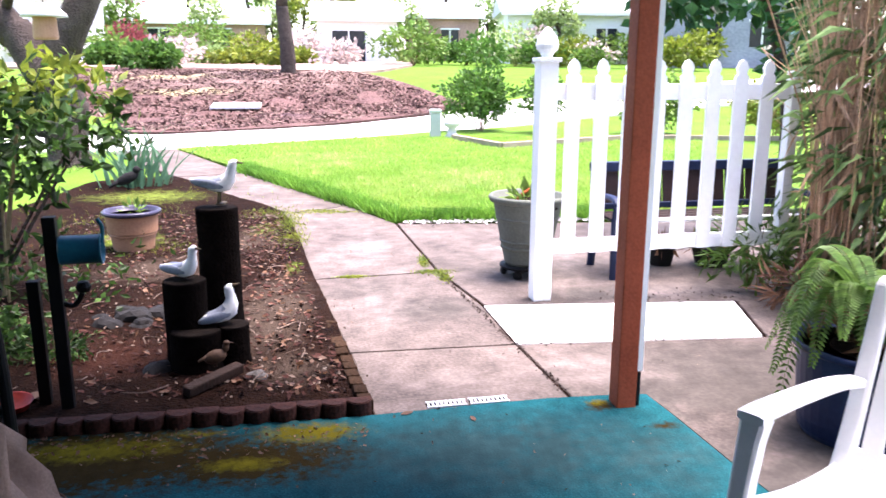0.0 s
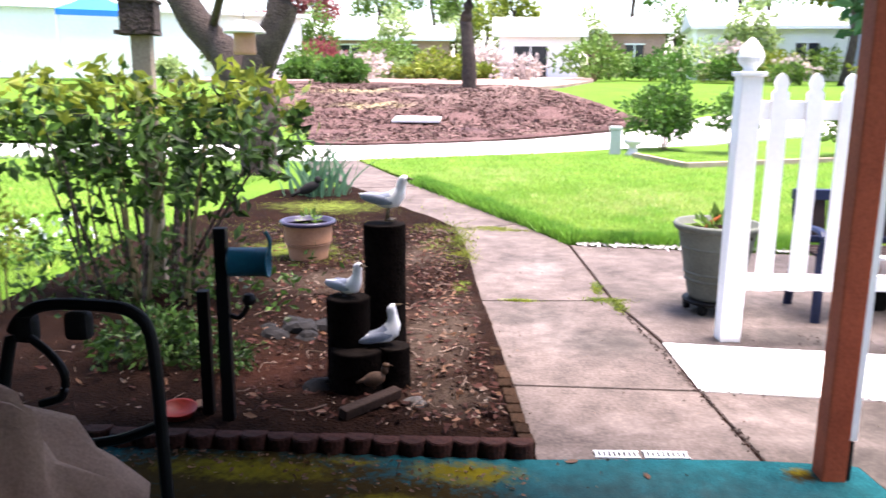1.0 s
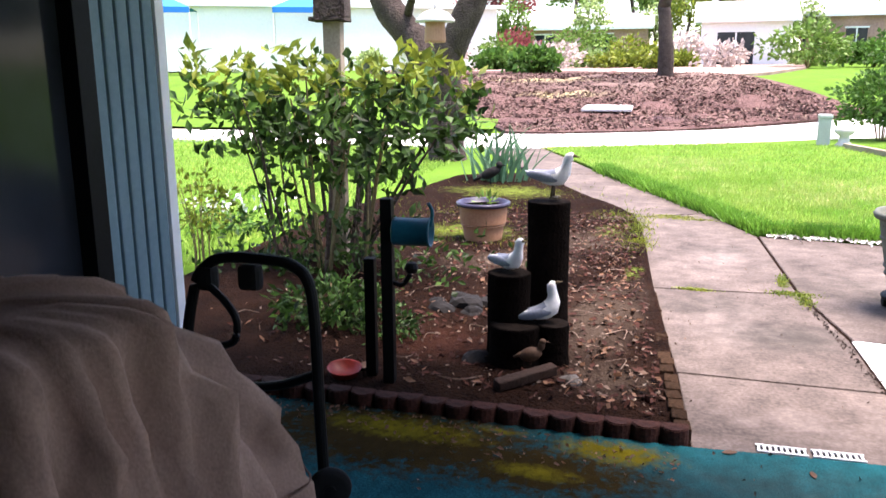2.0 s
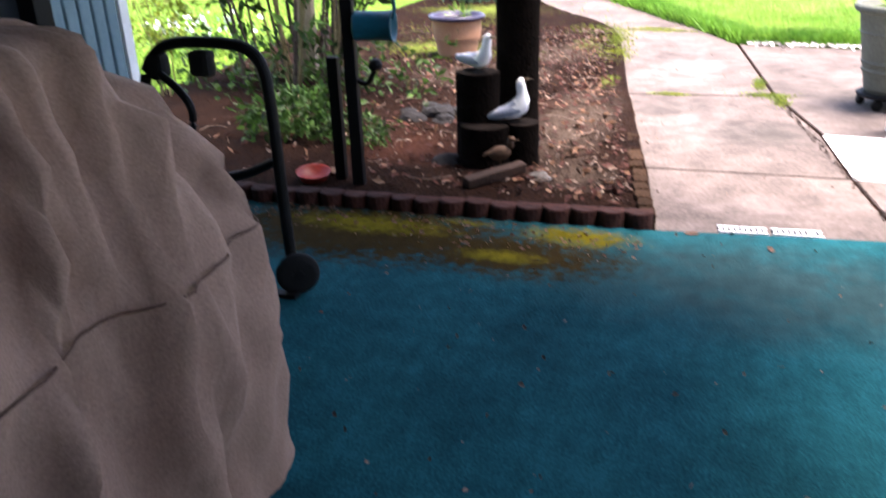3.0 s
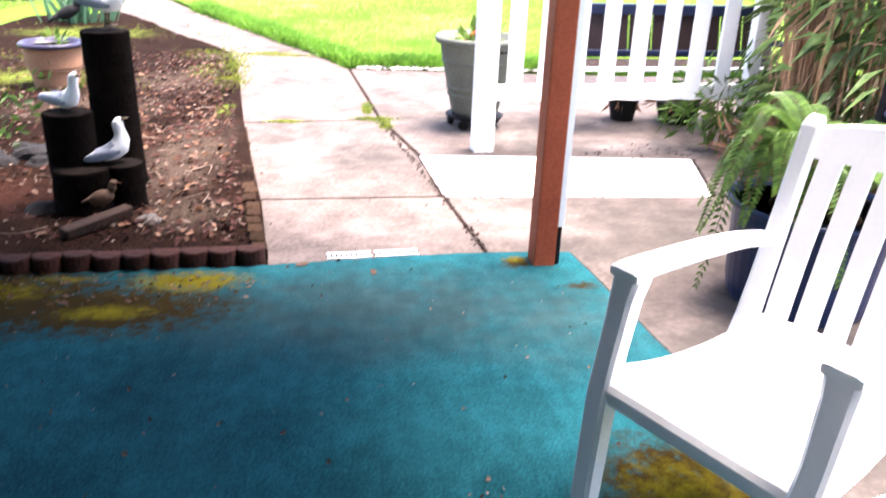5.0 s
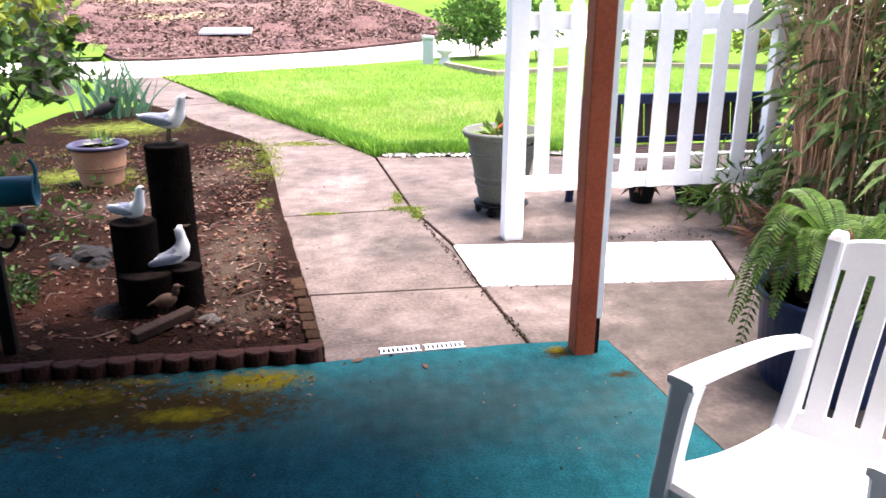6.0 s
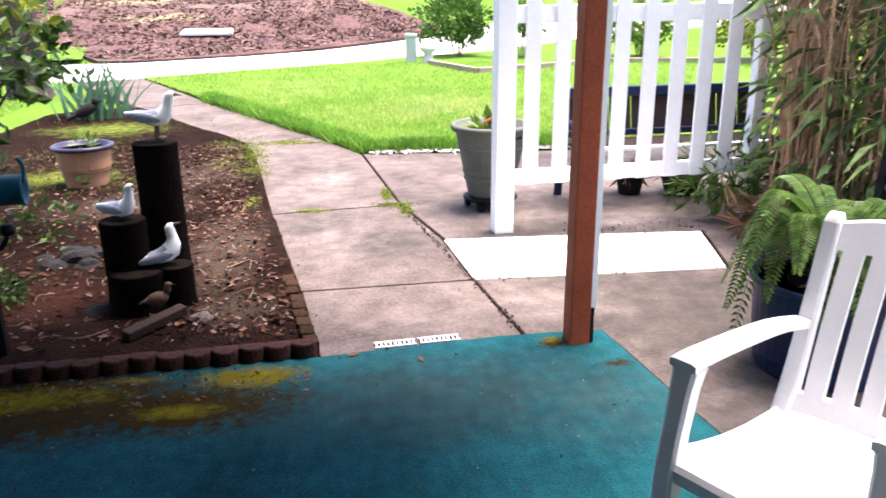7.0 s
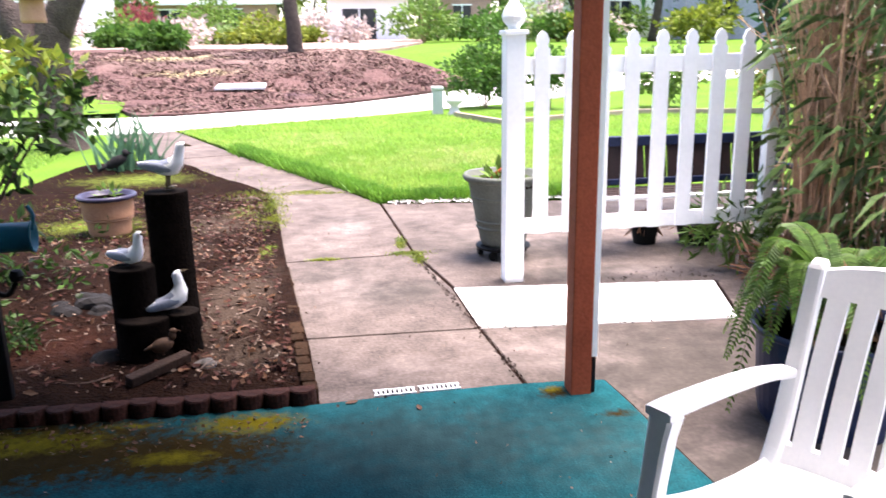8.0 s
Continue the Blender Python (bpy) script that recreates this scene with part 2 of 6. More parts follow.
LEAF_RED = leafy("maple_red_leaf", (0.27, 0.07, 0.075), (0.17, 0.045, 0.05))
LEAF_GLOSSY = leafy("glossy_dark_leaf", (0.03, 0.10, 0.03), (0.02, 0.06, 0.025), rough=0.25)
GRASS_BLADE = leafy("lawn_blade", (0.40, 0.50, 0.11), (0.16, 0.36, 0.045), island=0.35, scale=1.3)
patches(GRASS_BLADE, [(1.0, 6.5, 4.0, 3.0, 1.2), (-0.5, 8.5, 2.5, 2.5, 1.2)], (0.55, 0.50, 0.22), 2.6, 0.30, 0.55)
patches(GRASS_BLADE, [(0.0, 7.0, 9.0, 7.0, 1.2)], (0.20, 0.34, 0.05), 1.1, 0.42, 0.62)
# Edge blades get a darker green: the lawn edge's shade, put into colour.
GRASS_EDGE_SHADE = leafy("shaded_edge_blade", (0.17, 0.36, 0.04), (0.06, 0.17, 0.02), island=0.5, scale=2)
DRY_CANE = material("dry_bamboo_cane", (0.60, 0.38, 0.22), (0.28, 0.15, 0.08), rough=0.8, scale=6, fine=60, bump=0.1, island=0.35)
DEAD_LEAF = leafy("dead_leaf", (0.22, 0.115, 0.07), (0.11, 0.055, 0.03))
BARK_BITS = material("shredded_bark", (0.19, 0.118, 0.104), (0.07, 0.042, 0.041), rough=1.0, scale=0.7, fine=30, bump=0.1, island=0.7, specular=0.05)
WOOD_CHIP = material("pale_wood_chip", (0.20, 0.145, 0.115), (0.09, 0.06, 0.048), rough=0.9, scale=9, fine=60, bump=0.1, island=0.4)
HOUSE_WHITE = material("white_house_wall", (0.88, 0.87, 0.87), (0.80, 0.79, 0.79), rough=0.8, scale=0.6, fine=8, bump=0.05)
ROOF_GREY = material("pale_roof", (0.6, 0.6, 0.62), (0.5, 0.5, 0.52), rough=0.9, scale=1, fine=10, bump=0.1)
DARK_GLASS = material("dark_window_glass", (0.03, 0.035, 0.045), rough=0.1, scale=1, fine=4, bump=0)
BLUE_CANVAS = material("bright_blue_canvas", (0.02, 0.20, 0.62), (0.015, 0.15, 0.5), rough=0.7, scale=2, fine=30, bump=0.1)
CEILING_WOOD = material("patio_ceiling_paint", (0.13, 0.12, 0.11), (0.09, 0.085, 0.08), rough=0.8, scale=3, fine=40, bump=0.1)
BENCH_BROWN = material("brown_bench_slat", (0.025, 0.012, 0.012), (0.014, 0.008, 0.009), rough=0.6, scale=6, fine=70, bump=0.15)
BENCH_BLUE = material("navy_bench_metal", (0.015, 0.025, 0.07), rough=0.5, scale=6, fine=70, bump=0.05)

# ---- building helpers ----


def mesh_ob(name, bm, mat, smooth=False):
    me = bpy.data.meshes.new(name)
    bm.to_mesh(me)
    bm.free()
    for m in (mat if isinstance(mat, (list, tuple)) else [mat]):
        me.materials.append(m)
    if smooth:
        me.shade_smooth()
    return new(name, me)


def part(name, bm, mat, parent, label="", smooth=False):
    ob = mesh_ob(name, bm, mat, smooth)
    ob.parent = parent
    return tagged(ob, label)


def thing(name, x, y, z=0.0, rz=0.0, label="", category="", group="", kind=""):
    ob = new(name)
    ob.matrix_world = pose(x, y, z, 0, 0, rz)
    return tagged(ob, label, category, group, kind)


def single(name, bm, mat, m, label="", category="", group="", kind="", smooth=False):
    ob = mesh_ob(name, bm, mat, smooth)
    ob.matrix_world = m
    return tagged(ob, label, category, group, kind)


def box(x0, y0, z0, x1, y1, z1, bevel=0.0, bm=None, m=None):
    """A box between two corners, with worn edges."""
    bm = bm or bmesh.new()
    made = bmesh.ops.create_cube(bm, size=1)["verts"]
    c = Matrix.Translation(((x0 + x1) / 2, (y0 + y1) / 2, (z0 + z1) / 2)) @ Matrix.Diagonal((x1 - x0, y1 - y0, z1 - z0, 1))
    bmesh.ops.transform(bm, matrix=(m @ c) if m else c, verts=made)
    if bevel:
        edges = list({e for v in made for e in v.link_edges})
        bmesh.ops.bevel(bm, geom=edges, offset=bevel, segments=2, affect="EDGES", profile=0.6)
    return bm


def lathe(profile, sides=32, bm=None, wobble=0.0, seed=0):
    """A turned body from (radius, height) pairs."""
    bm = bm or bmesh.new()
    rings = []
    for i, (r, z) in enumerate(profile):
        ring = []
        for k in range(sides):
            a = 2 * math.pi * k / sides
            f = 1 + wobble * noise.noise((math.cos(a) * 1.5 + seed, math.sin(a) * 1.5, z * 3))
            ring.append(bm.verts.new((r * f * math.cos(a), r * f * math.sin(a), z)))
        rings.append(ring)
    for a, b in zip(rings, rings[1:]):
        for k in range(sides):
            bm.faces.new((a[k], a[(k + 1) % sides], b[(k + 1) % sides], b[k]))
    for ring, flip in ((rings[0], True), (rings[-1], False)):
        if profile[0 if flip else -1][0] > 1e-4:
            bm.faces.new(ring[::-1] if flip else ring)
    return bm


def tube(points, radius, sides=10, bm=None, taper=1.0):
    """A round bar along a line of points; its end is taper times as thick."""
    bm = bm or bmesh.new()
    pts = [Vector(p) for p in points]
    rings = []
    for i, p in enumerate(pts):
        d = (pts[min(i + 1, len(pts) - 1)] - pts[max(i - 1, 0)]).normalized()
        u = d.cross(Vector((0, 0, 1)) if abs(d.z) < 0.95 else Vector((1, 0, 0))).normalized()
        v = d.cross(u)
        r = radius * (1 + (taper - 1) * i / (len(pts) - 1))
        rings.append([bm.verts.new(p + r * (math.cos(2 * math.pi * k / sides) * u + math.sin(2 * math.pi * k / sides) * v)) for k in range(sides)])
    for a, b in zip(rings, rings[1:]):
        for k in range(sides):
            bm.faces.new((a[k], a[(k + 1) % sides], b[(k + 1) % sides], b[k]))
    bm.faces.new(rings[0][::-1])
    bm.faces.new(rings[-1])
    return bm


def arc(points, steps=8):
    """A smooth line through the given points."""
    p = [Vector(q) for q in points]
    p = [2 * p[0] - p[1], *p, 2 * p[-1] - p[-2]]
    out = []
    for a, b, c, d in zip(p, p[1:], p[2:], p[3:]):
        for i in range(steps):
            t = i / steps
            out.append(0.5 * (2 * b + (c - a) * t + (2 * a - 5 * b + 4 * c - d) * t * t + (3 * b - a - 3 * c + d) * t ** 3))
    return [*out, p[-2]]


def slab(outline, z0, z1, bm=None, bevel=0.0):
    """A flat plate with the given outline."""
    bm = bm or bmesh.new()
    lo = [bm.verts.new((x, y, z0)) for x, y in outline]
    hi = [bm.verts.new((x, y, z1)) for x, y in outline]
    n = len(outline)
    top = bm.faces.new(hi)
    bm.faces.new(lo[::-1])
    for i in range(n):
        bm.faces.new((lo[i], lo[(i + 1) % n], hi[(i + 1) % n], hi[i]))
    bmesh.ops.recalc_face_normals(bm, faces=bm.faces[:])
    if bevel:
        bmesh.ops.bevel(bm, geom=list(top.edges), offset=bevel, segments=2, affect="EDGES")
    return bm


def leaves_mesh(name, centres, aims, length, width, mat, rng, fold=0.15, droop=0.0):
    """Many pointed leaves as one mesh; each leaf is four triangles folded along its midrib."""
    n = len(centres)
    aims = aims / np.linalg.norm(aims, axis=1, keepdims=True)
    side = np.cross(aims, rng.normal(size=(n, 3)))
    side /= np.linalg.norm(side, axis=1, keepdims=True)
    up = np.cross(side, aims)
    ln = (length * rng.uniform(0.6, 1.25, n))[:, None]
    wd = (width * rng.uniform(0.6, 1.25, n))[:, None]
    down = np.array([0, 0, -1.0])
    base = centres
    mid = centres + aims * ln * 0.45
    tip = centres + aims * ln + down * ln * droop
    lft = mid + side * wd / 2 + up * wd * fold
    rgt = mid - side * wd / 2 + up * wd * fold
    verts = np.stack([base, lft, tip, rgt, mid], 1).reshape(-1, 3)
    tri = np.array([[0, 1, 4], [1, 2, 4], [2, 3, 4], [3, 0, 4]])
    faces = (np.arange(n)[:, None, None] * 5 + tri).reshape(-1, 3)
    me = bpy.data.meshes.new(name)
    me.from_pydata(verts.tolist(), [], faces.tolist())
    me.materials.append(mat)
    return tagged(new(name, me), kind="stuff")


def ground_z(x, y):
    """The lie of the land: level near the house, rising to a low mound and on to the far lawns."""
    s = min(max((y - 15.0) / 10.0, 0.0), 1.0)
    return 1.15 * s * s * (3 - 2 * s) + 0.022 * max(0.0, min(y, 90) - 25)


def draped(name, outline, lift, mat, step, label, category="", rough=0.0, kind="structure", res_seed=0, thick=0.0):
    """A sheet with the given outline that lies on the land, lifted by a little and uneven."""
    xs, ys = [p[0] for p in outline], [p[1] for p in outline]
    bm = bmesh.new()
    grid = {}
    def inside(x, y):
        hit = False
        for (xa, ya), (xb, yb) in zip(outline, outline[1:] + outline[:1]):
            if (ya > y) != (yb > y) and x < (xb - xa) * (y - ya) / (yb - ya) + xa:
                hit = not hit
        return hit
    lo = [bm.verts.new((x, y, 0)) for x, y in outline]
    bm.faces.new(lo)
    nx, ny = int((max(xs) - min(xs)) / step), int((max(ys) - min(ys)) / step)
    for i in range(1, nx + 1):
        c = min(xs) + i * step
        bmesh.ops.bisect_plane(bm, geom=bm.verts[:] + bm.edges[:] + bm.faces[:], plane_co=(c, 0, 0), plane_no=(1, 0, 0))
    for j in range(1, ny + 1):
        c = min(ys) + j * step
        bmesh.ops.bisect_plane(bm, geom=bm.verts[:] + bm.edges[:] + bm.faces[:], plane_co=(0, c, 0), plane_no=(0, 1, 0))
    rim = {v for e in bm.edges if e.is_boundary for v in e.verts}
    for v in bm.verts:
        bumpy = rough * (noise.noise((v.co.x * 1.3, v.co.y * 1.3, res_seed)) + 0.5 * noise.noise((v.co.x * 4, v.co.y * 4, res_seed)))
        v.co.z = ground_z(v.co.x, v.co.y) + lift + (0 if v in rim and thick else bumpy)
    if thick:
        ext = bmesh.ops.extrude_edge_only(bm, edges=[e for e in bm.edges if e.is_boundary])
        for v in ext["geom"]:
            if isinstance(v, bmesh.types.BMVert):
                v.co.z -= thick
    bmesh.ops.recalc_face_normals(bm, faces=bm.faces[:])
    if sum(f.normal.z for f in bm.faces) < 0:
        bmesh.ops.reverse_faces(bm, faces=bm.faces[:])
    ob = mesh_ob(name, bm, mat, smooth=False)
    return tagged(ob, label, category, "", kind)


# ---- ground, paths and lawn ----
def build_terrain():
    bm = bmesh.new()
    xs = [-400, -200, -100, -60] + [-40 + 2 * i for i in range(41)] + [60, 100, 200, 400]
    ys = [-60, -30, -10] + [-5 + 2 * i for i in range(50)] + [120, 180, 300, 600]
    v = [[bm.verts.new((x, y, ground_z(x, y) - 0.05)) for x in xs] for y in ys]
    for a, b in zip(v, v[1:]):
        for i in range(len(xs) - 1):
            bm.faces.new((a[i], a[i + 1], b[i + 1], b[i]))
    ob = mesh_ob("ground", bm, GRASS_GROUND, True)
    tagged(ob, "green grassy ground rising gently to far gardens", "ground", "", "structure")


build_terrain()

CARPET_EDGE = [(-2.02, -0.235), (-0.03, -0.135), (0.03, -0.13), (0.40, -0.082), (0.76, -0.042), (1.0, -0.036), (1.20, -0.044), (1.235, -0.27), (1.29, -0.72), (1.62, -2.9), (1.9, -5.2), (-2.02, -5.2)]
tagged(mesh_ob("patio_slab", slab([(-2.2, -0.24), (0.02, -0.14), (0.76, -0.05), (1.2, -0.05), (1.30, -0.72), (1.63, -2.9), (1.95, -5.4), (-2.2, -5.4)], -0.12, -0.004), CONCRETE),
       "grey concrete slab under the carpet", "slab", "", "structure")
tagged(mesh_ob("carpet", slab(CARPET_EDGE, -0.003, 0.006), CARPET), "worn teal outdoor carpet with moss along its edge", "carpet", "", "structure")

walkway = thing("walkway", 0, 0, 0, 0, "cracked weathered concrete walkway slabs with mossy joints", "path", "", "structure")
WALK_SLABS = [
    [(0.035, -0.122), (0.40, -0.074), (0.76, -0.034), (0.862, -0.032), (0.77, 0.64), (-0.06, 0.605)],
    [(-0.065, 0.618), (0.768, 0.653), (0.71, 1.32), (0.535, 2.135), (-0.30, 2.02)],
    [(-0.305, 2.035), (0.53, 2.15), (0.34, 3.88), (-0.08, 4.85), (-0.70, 4.45), (-0.52, 3.6)],
    [(0.88, -0.03), (1.205, -0.036), (1.243, -0.27), (1.298, -0.72), (1.628, -2.9), (5.2, -2.9), (5.2, 0.56), (2.10, 0.62), (0.785, 0.64)],
    [(2.265, 1.27), (2.115, 0.62), (5.2, 0.575), (5.2, 3.66), (1.3, 3.8), (0.36, 3.9), (0.55, 2.14), (0.73, 1.34)],
]
part("joint_fill", slab([(0.03, -0.125), (0.76, -0.036), (1.205, -0.038), (1.30, -0.72), (1.63, -2.9), (5.2, -2.9), (5.2, 3.66), (0.35, 3.9), (-0.08, 4.85), (-0.70, 4.45), (-0.52, 3.6), (-0.30, 2.03)], -0.085, -0.007), SOIL, walkway, "dark earth in the joints")
for s in WALK_SLABS:
    part("slab", slab(s, -0.09, 0.0, bevel=0.003), CONCRETE, walkway)
part("pale_slab", slab([(0.783, 0.657), (2.095, 0.633), (2.245, 1.258), (0.722, 1.325)], -0.09, 0.004, bevel=0.006), PALE_SLAB, walkway, "bright white concrete slab")
far_path = thing("far_path", 0, 0, 0, 0, "pale concrete path slabs curving beside the lawn", "path", "", "structure")
for s in ([(-0.71, 4.47), (-0.09, 4.87), (-1.45, 7.5), (-2.25, 7.2)], [(-2.26, 7.22), (-1.46, 7.52), (-2.95, 10.75), (-3.85, 10.3)]):
    part("slab", slab(s, -0.09, 0.0, bevel=0.006), CONCRETE, far_path)
draped("sidewalk", [(-40, 9.0), (-10.6, 10.3), (-4.0, 10.5), (-3.0, 10.8), (-0.2, 12.45), (1.8, 14.2), (6, 17), (20, 22), (20, 25), (5, 19.6), (2, 17.3), (-0.2, 15.9), (-3.7, 13.8), (-10.6, 12.9), (-40, 12)],
       0.0, SIDEWALK, 2.0, "wide pale concrete sidewalk between lawn and mulch", "path", thick=0.1)
draped("lawn", [(-0.05, 4.95), (0.38, 4.12), (1.2, 3.95), (5.5, 3.8), (12, 4.5), (14, 16), (6, 16.4), (1.8, 13.8), (-0.2, 12.2), (-2.9, 10.6), (-1.45, 7.6)],
       0.03, GRASS_GROUND, 0.5, "bright green mown lawn with a ragged edge", "lawn", rough=0.012, thick=0.09)
draped("left_lawn", [(-3.9, 10.2), (-2.4, 7.3), (-3.2, 5.0), (-4.0, 1.9), (-4.5, -1), (-30, -1), (-30, 8.5), (-10.6, 9.9), (-5, 10.2)],
       0.0, GRASS_GROUND, 1.0, "bright green lawn beside the house", "lawn", rough=0.012)
draped("mulch_mound", [(-4.5, 14.0), (-3.7, 14.0), (-0.2, 16.1), (2, 17.5), (3.1, 18.6), (2.0, 21.0), (0.2, 24.5), (-2.5, 27.5), (-8, 31), (-12, 30), (-9.5, 24), (-7.6, 17.6), (-5.4, 15.9)],
       0.03, MULCH, 0.6, "reddish bark mulch on a low mound", "mulch", rough=0.10, thick=0.25)
draped("garden_bed", [(-2.0, -0.18), (0.02, -0.10), (-0.085, 0.66), (-0.30, 2.03), (-0.52, 3.6), (-0.70, 4.5), (-2.25, 7.2), (-3.1, 6.8), (-3.4, 4.0), (-3.2, 1.2), (-2.4, -0.2)],
       0.02, SOIL, 0.16, "bare brown garden bed littered with chips and dead leaves", "bed", rough=0.02)

FAR_MULCH = material("pale_rosy_mulch", (0.36, 0.26, 0.23), (0.20, 0.14, 0.12), rough=1.0, scale=0.8, fine=8, bump=0.5, specular=0.1, depth=0.05)
draped("far_garden_beds", [(-15, 29.5), (-8, 30.6), (-2.5, 27.2), (0.2, 24.4), (1.2, 27), (3.0, 36), (3.5, 45), (-17, 45)], 0.05, FAR_MULCH, 1.5, "pale rosy mulch beds between far garden shrubs", "mulch", rough=0.06, thick=0.15)

# ---- house and patio roof ----
house = thing("house_wall", -2.05, 0, 0, 0, "pale blue fluted siding wall with a dark window", "wall", "", "structure")
bm = box(-0.14, -0.60, -0.1, 0.0, -0.25, 2.3)
for k in range(5):
    y = -0.595 + k * 0.07
    box(-0.004, y, -0.1, 0.014, y + 0.056, 2.3, 0.008, bm)
part("siding", bm, SIDING, house)
part("corner_board", box(-0.15, -0.25, -0.1, 0.02, -0.20, 2.3, 0.004), WHITE, house, "white corner board")
part("lower_wall", box(-0.14, -5.4, -0.1, 0.0, -0.60, 0.06), SIDING, house)
part("upper_wall", box(-0.14, -5.4, 2.1, 0.0, -0.60, 2.3), SIDING, house)
part("window_frame", box(-0.1, -0.68, 0.06, 0.03, -0.60, 2.1, 0.004), BLACK, house, "dark window frame")
part("window_pane", box(-0.06, -5.3, 0.06, -0.04, -0.68, 2.1), DARK_GLASS, house, "dark reflecting glass")
# Unseen wall added behind the patio to close it and hold light back.
tagged(mesh_ob("added_wall_back", box(-2.2, -5.55, -0.1, 2.0, -5.41, 2.3), CEILING_WOOD), "unseen dark wall added to close and darken the patio", "wall", "", "structure")
# Unseen wall added to block light coming in from the right.
tagged(mesh_ob("light_block_right", box(1.72, -5.4, -0.1, 1.86, -2.65, 2.29), CEILING_WOOD), "unseen dark end wall added to keep the patio dim", "wall", "", "structure")
# Roof stays out of view; its stepped outline is shaped to shade the bed.
tagged(mesh_ob("ceiling", slab([(-2.9, -5.55), (1.9, -5.55), (1.9, -2.6), (1.55, -2.6), (1.55, 0.12), (0.30, 0.15), (0.10, 0.75), (-2.9, 0.75)], 2.3, 2.42), CEILING_WOOD), "unseen patio roof boards, front edge shaped to shade the bed", "ceiling", "", "structure")

# ---- red post ----
red_post = thing("porch_post", 1.07, -0.125, 0, 3, "red-brown stained wooden porch post with a white edge", "post")
part("shaft", box(-0.046, -0.046, 0.0, 0.036, 0.046, 2.3, 0.005), RED_WOOD, red_post)
# White strip down the post's right edge, starting above the anchor.
part("edge_strip", box(0.037, -0.04, 0.16, 0.06, 0.046, 2.3, 0.002), WHITE, red_post, "white strip")
part("anchor", box(0.037, -0.035, 0.0, 0.056, 0.035, 0.155, 0.003), BLACK, red_post, "dark metal post anchor")

# ---- fence ----
FDIR = math.degrees(math.atan2(0.12, 1.42))
fence = thing("picket_fence", 1.08, 1.43, 0, FDIR, "white painted picket fence panel with a finial post", "fence")
bm = box(-0.055, -0.055, 0.0, 0.055, 0.055, 1.42, 0.006)
box(-0.068, -0.068, 1.405, 0.068, 0.068, 1.43, 0.006, bm)
lathe([(0.03, 1.43), (0.035, 1.45), (0.06, 1.475), (0.066, 1.50), (0.058, 1.53), (0.036, 1.565), (0.016, 1.59), (0.0, 1.60)], 20, bm)
part("post", bm, WHITE, fence)
part("top_rail", box(0.056, -0.02, 1.19, 1.56, 0.018, 1.285, 0.004), WHITE, fence)
part("bottom_rail", box(0.056, -0.02, 0.285, 1.56, 0.018, 0.37, 0.004), WHITE, fence)
for k in range(8):
    x = 0.155 + k * 0.1765
    bm = slab([(-0.043, 0.052), (0.043, 0.052), (0.043, 1.09), (0.027, 1.105), (0.037, 1.14), (0.022, 1.175), (0.0, 1.19), (-0.022, 1.175), (-0.037, 1.14), (-0.027, 1.105), (-0.043, 1.09)], -0.01, 0.01)
    bmesh.ops.transform(bm, matrix=pose(x, -0.031, 0.235, 90, 0, 0), verts=bm.verts[:])
    part("picket", bm, WHITE, fence)
bm = box(1.561, -0.03, 0.0, 1.625, 0.04, 1.36, 0.006)
part("end_post", bm, WHITE, fence)


def poly_leaf_cloud(rng, n, centre, radii, shell=0.5):
    """Random points in an uneven, lumpy ellipsoid, denser towards its skin."""
    d = rng.normal(size=(n, 3))
    d /= np.linalg.norm(d, axis=1, keepdims=True)
    lump = 0.8 + 0.25 * np.sin(d[:, 0] * 5 + centre[0]) * np.cos(d[:, 1] * 4 + centre[1]) + 0.12 * np.sin(d[:, 2] * 9)
    r = (shell + (1 - shell) * rng.random(n) ** 0.6) * lump
    return np.array(centre) + d * r[:, None] * np.array(radii), d


def shrub(name, x, y, radius, height, mat, label, leaf=0.06, count=2500, stems=7, low=0.15, seed=1, width=0.5, group=""):
    """A shrub: several stems from the ground and a lumpy crown of single leaves."""
    rng = np.random.default_rng(seed)
    z = ground_z(x, y)
    ob = thing(name, x, y, z, 0, label, "shrub", group)
    for k in range(stems):
        a = 2 * math.pi * k / stems + rng.random()
        r = radius * rng.uniform(0.2, 0.6)
        part("stem", tube(arc([(0.05 * math.cos(a), 0.05 * math.sin(a), -0.03), (0.4 * r * math.cos(a), 0.4 * r * math.sin(a), height * 0.35), (r * math.cos(a), r * math.sin(a), height * 0.8)], 4), max(0.006, 0.014 * radius), 6, taper=0.4), STEM, ob)
    pts, d = poly_leaf_cloud(rng, count, (0, 0, height * (0.5 + low / 2)), (radius, radius, height * (0.5 - low / 2)), 0.35)
    aims = d + rng.normal(size=d.shape) * 0.8
    crown = leaves_mesh("crown", pts, aims, leaf, leaf * width, mat, rng)
    crown.parent = ob
    return ob


# ---- edging of the bed ----
bed_edging = thing("bed_edging", 0, 0, 0, 0, "red-brown scalloped concrete edging along the bed", "edging", "", "structure")
bm = bmesh.new()
lobe = [(0.05 * math.cos(a), -0.012 + 0.05 * math.sin(a)) for a in [math.pi + math.pi * k / 8 for k in range(9)]] + [(0.05, 0.012), (-0.05, 0.012)]
slab(lobe, -0.02, 0.06, bm, bevel=0.004)
lobe_mesh = bpy.data.meshes.new("edging_lobe")
bm.to_mesh(lobe_mesh)
bm.free()
lobe_mesh.materials.append(EDGER)
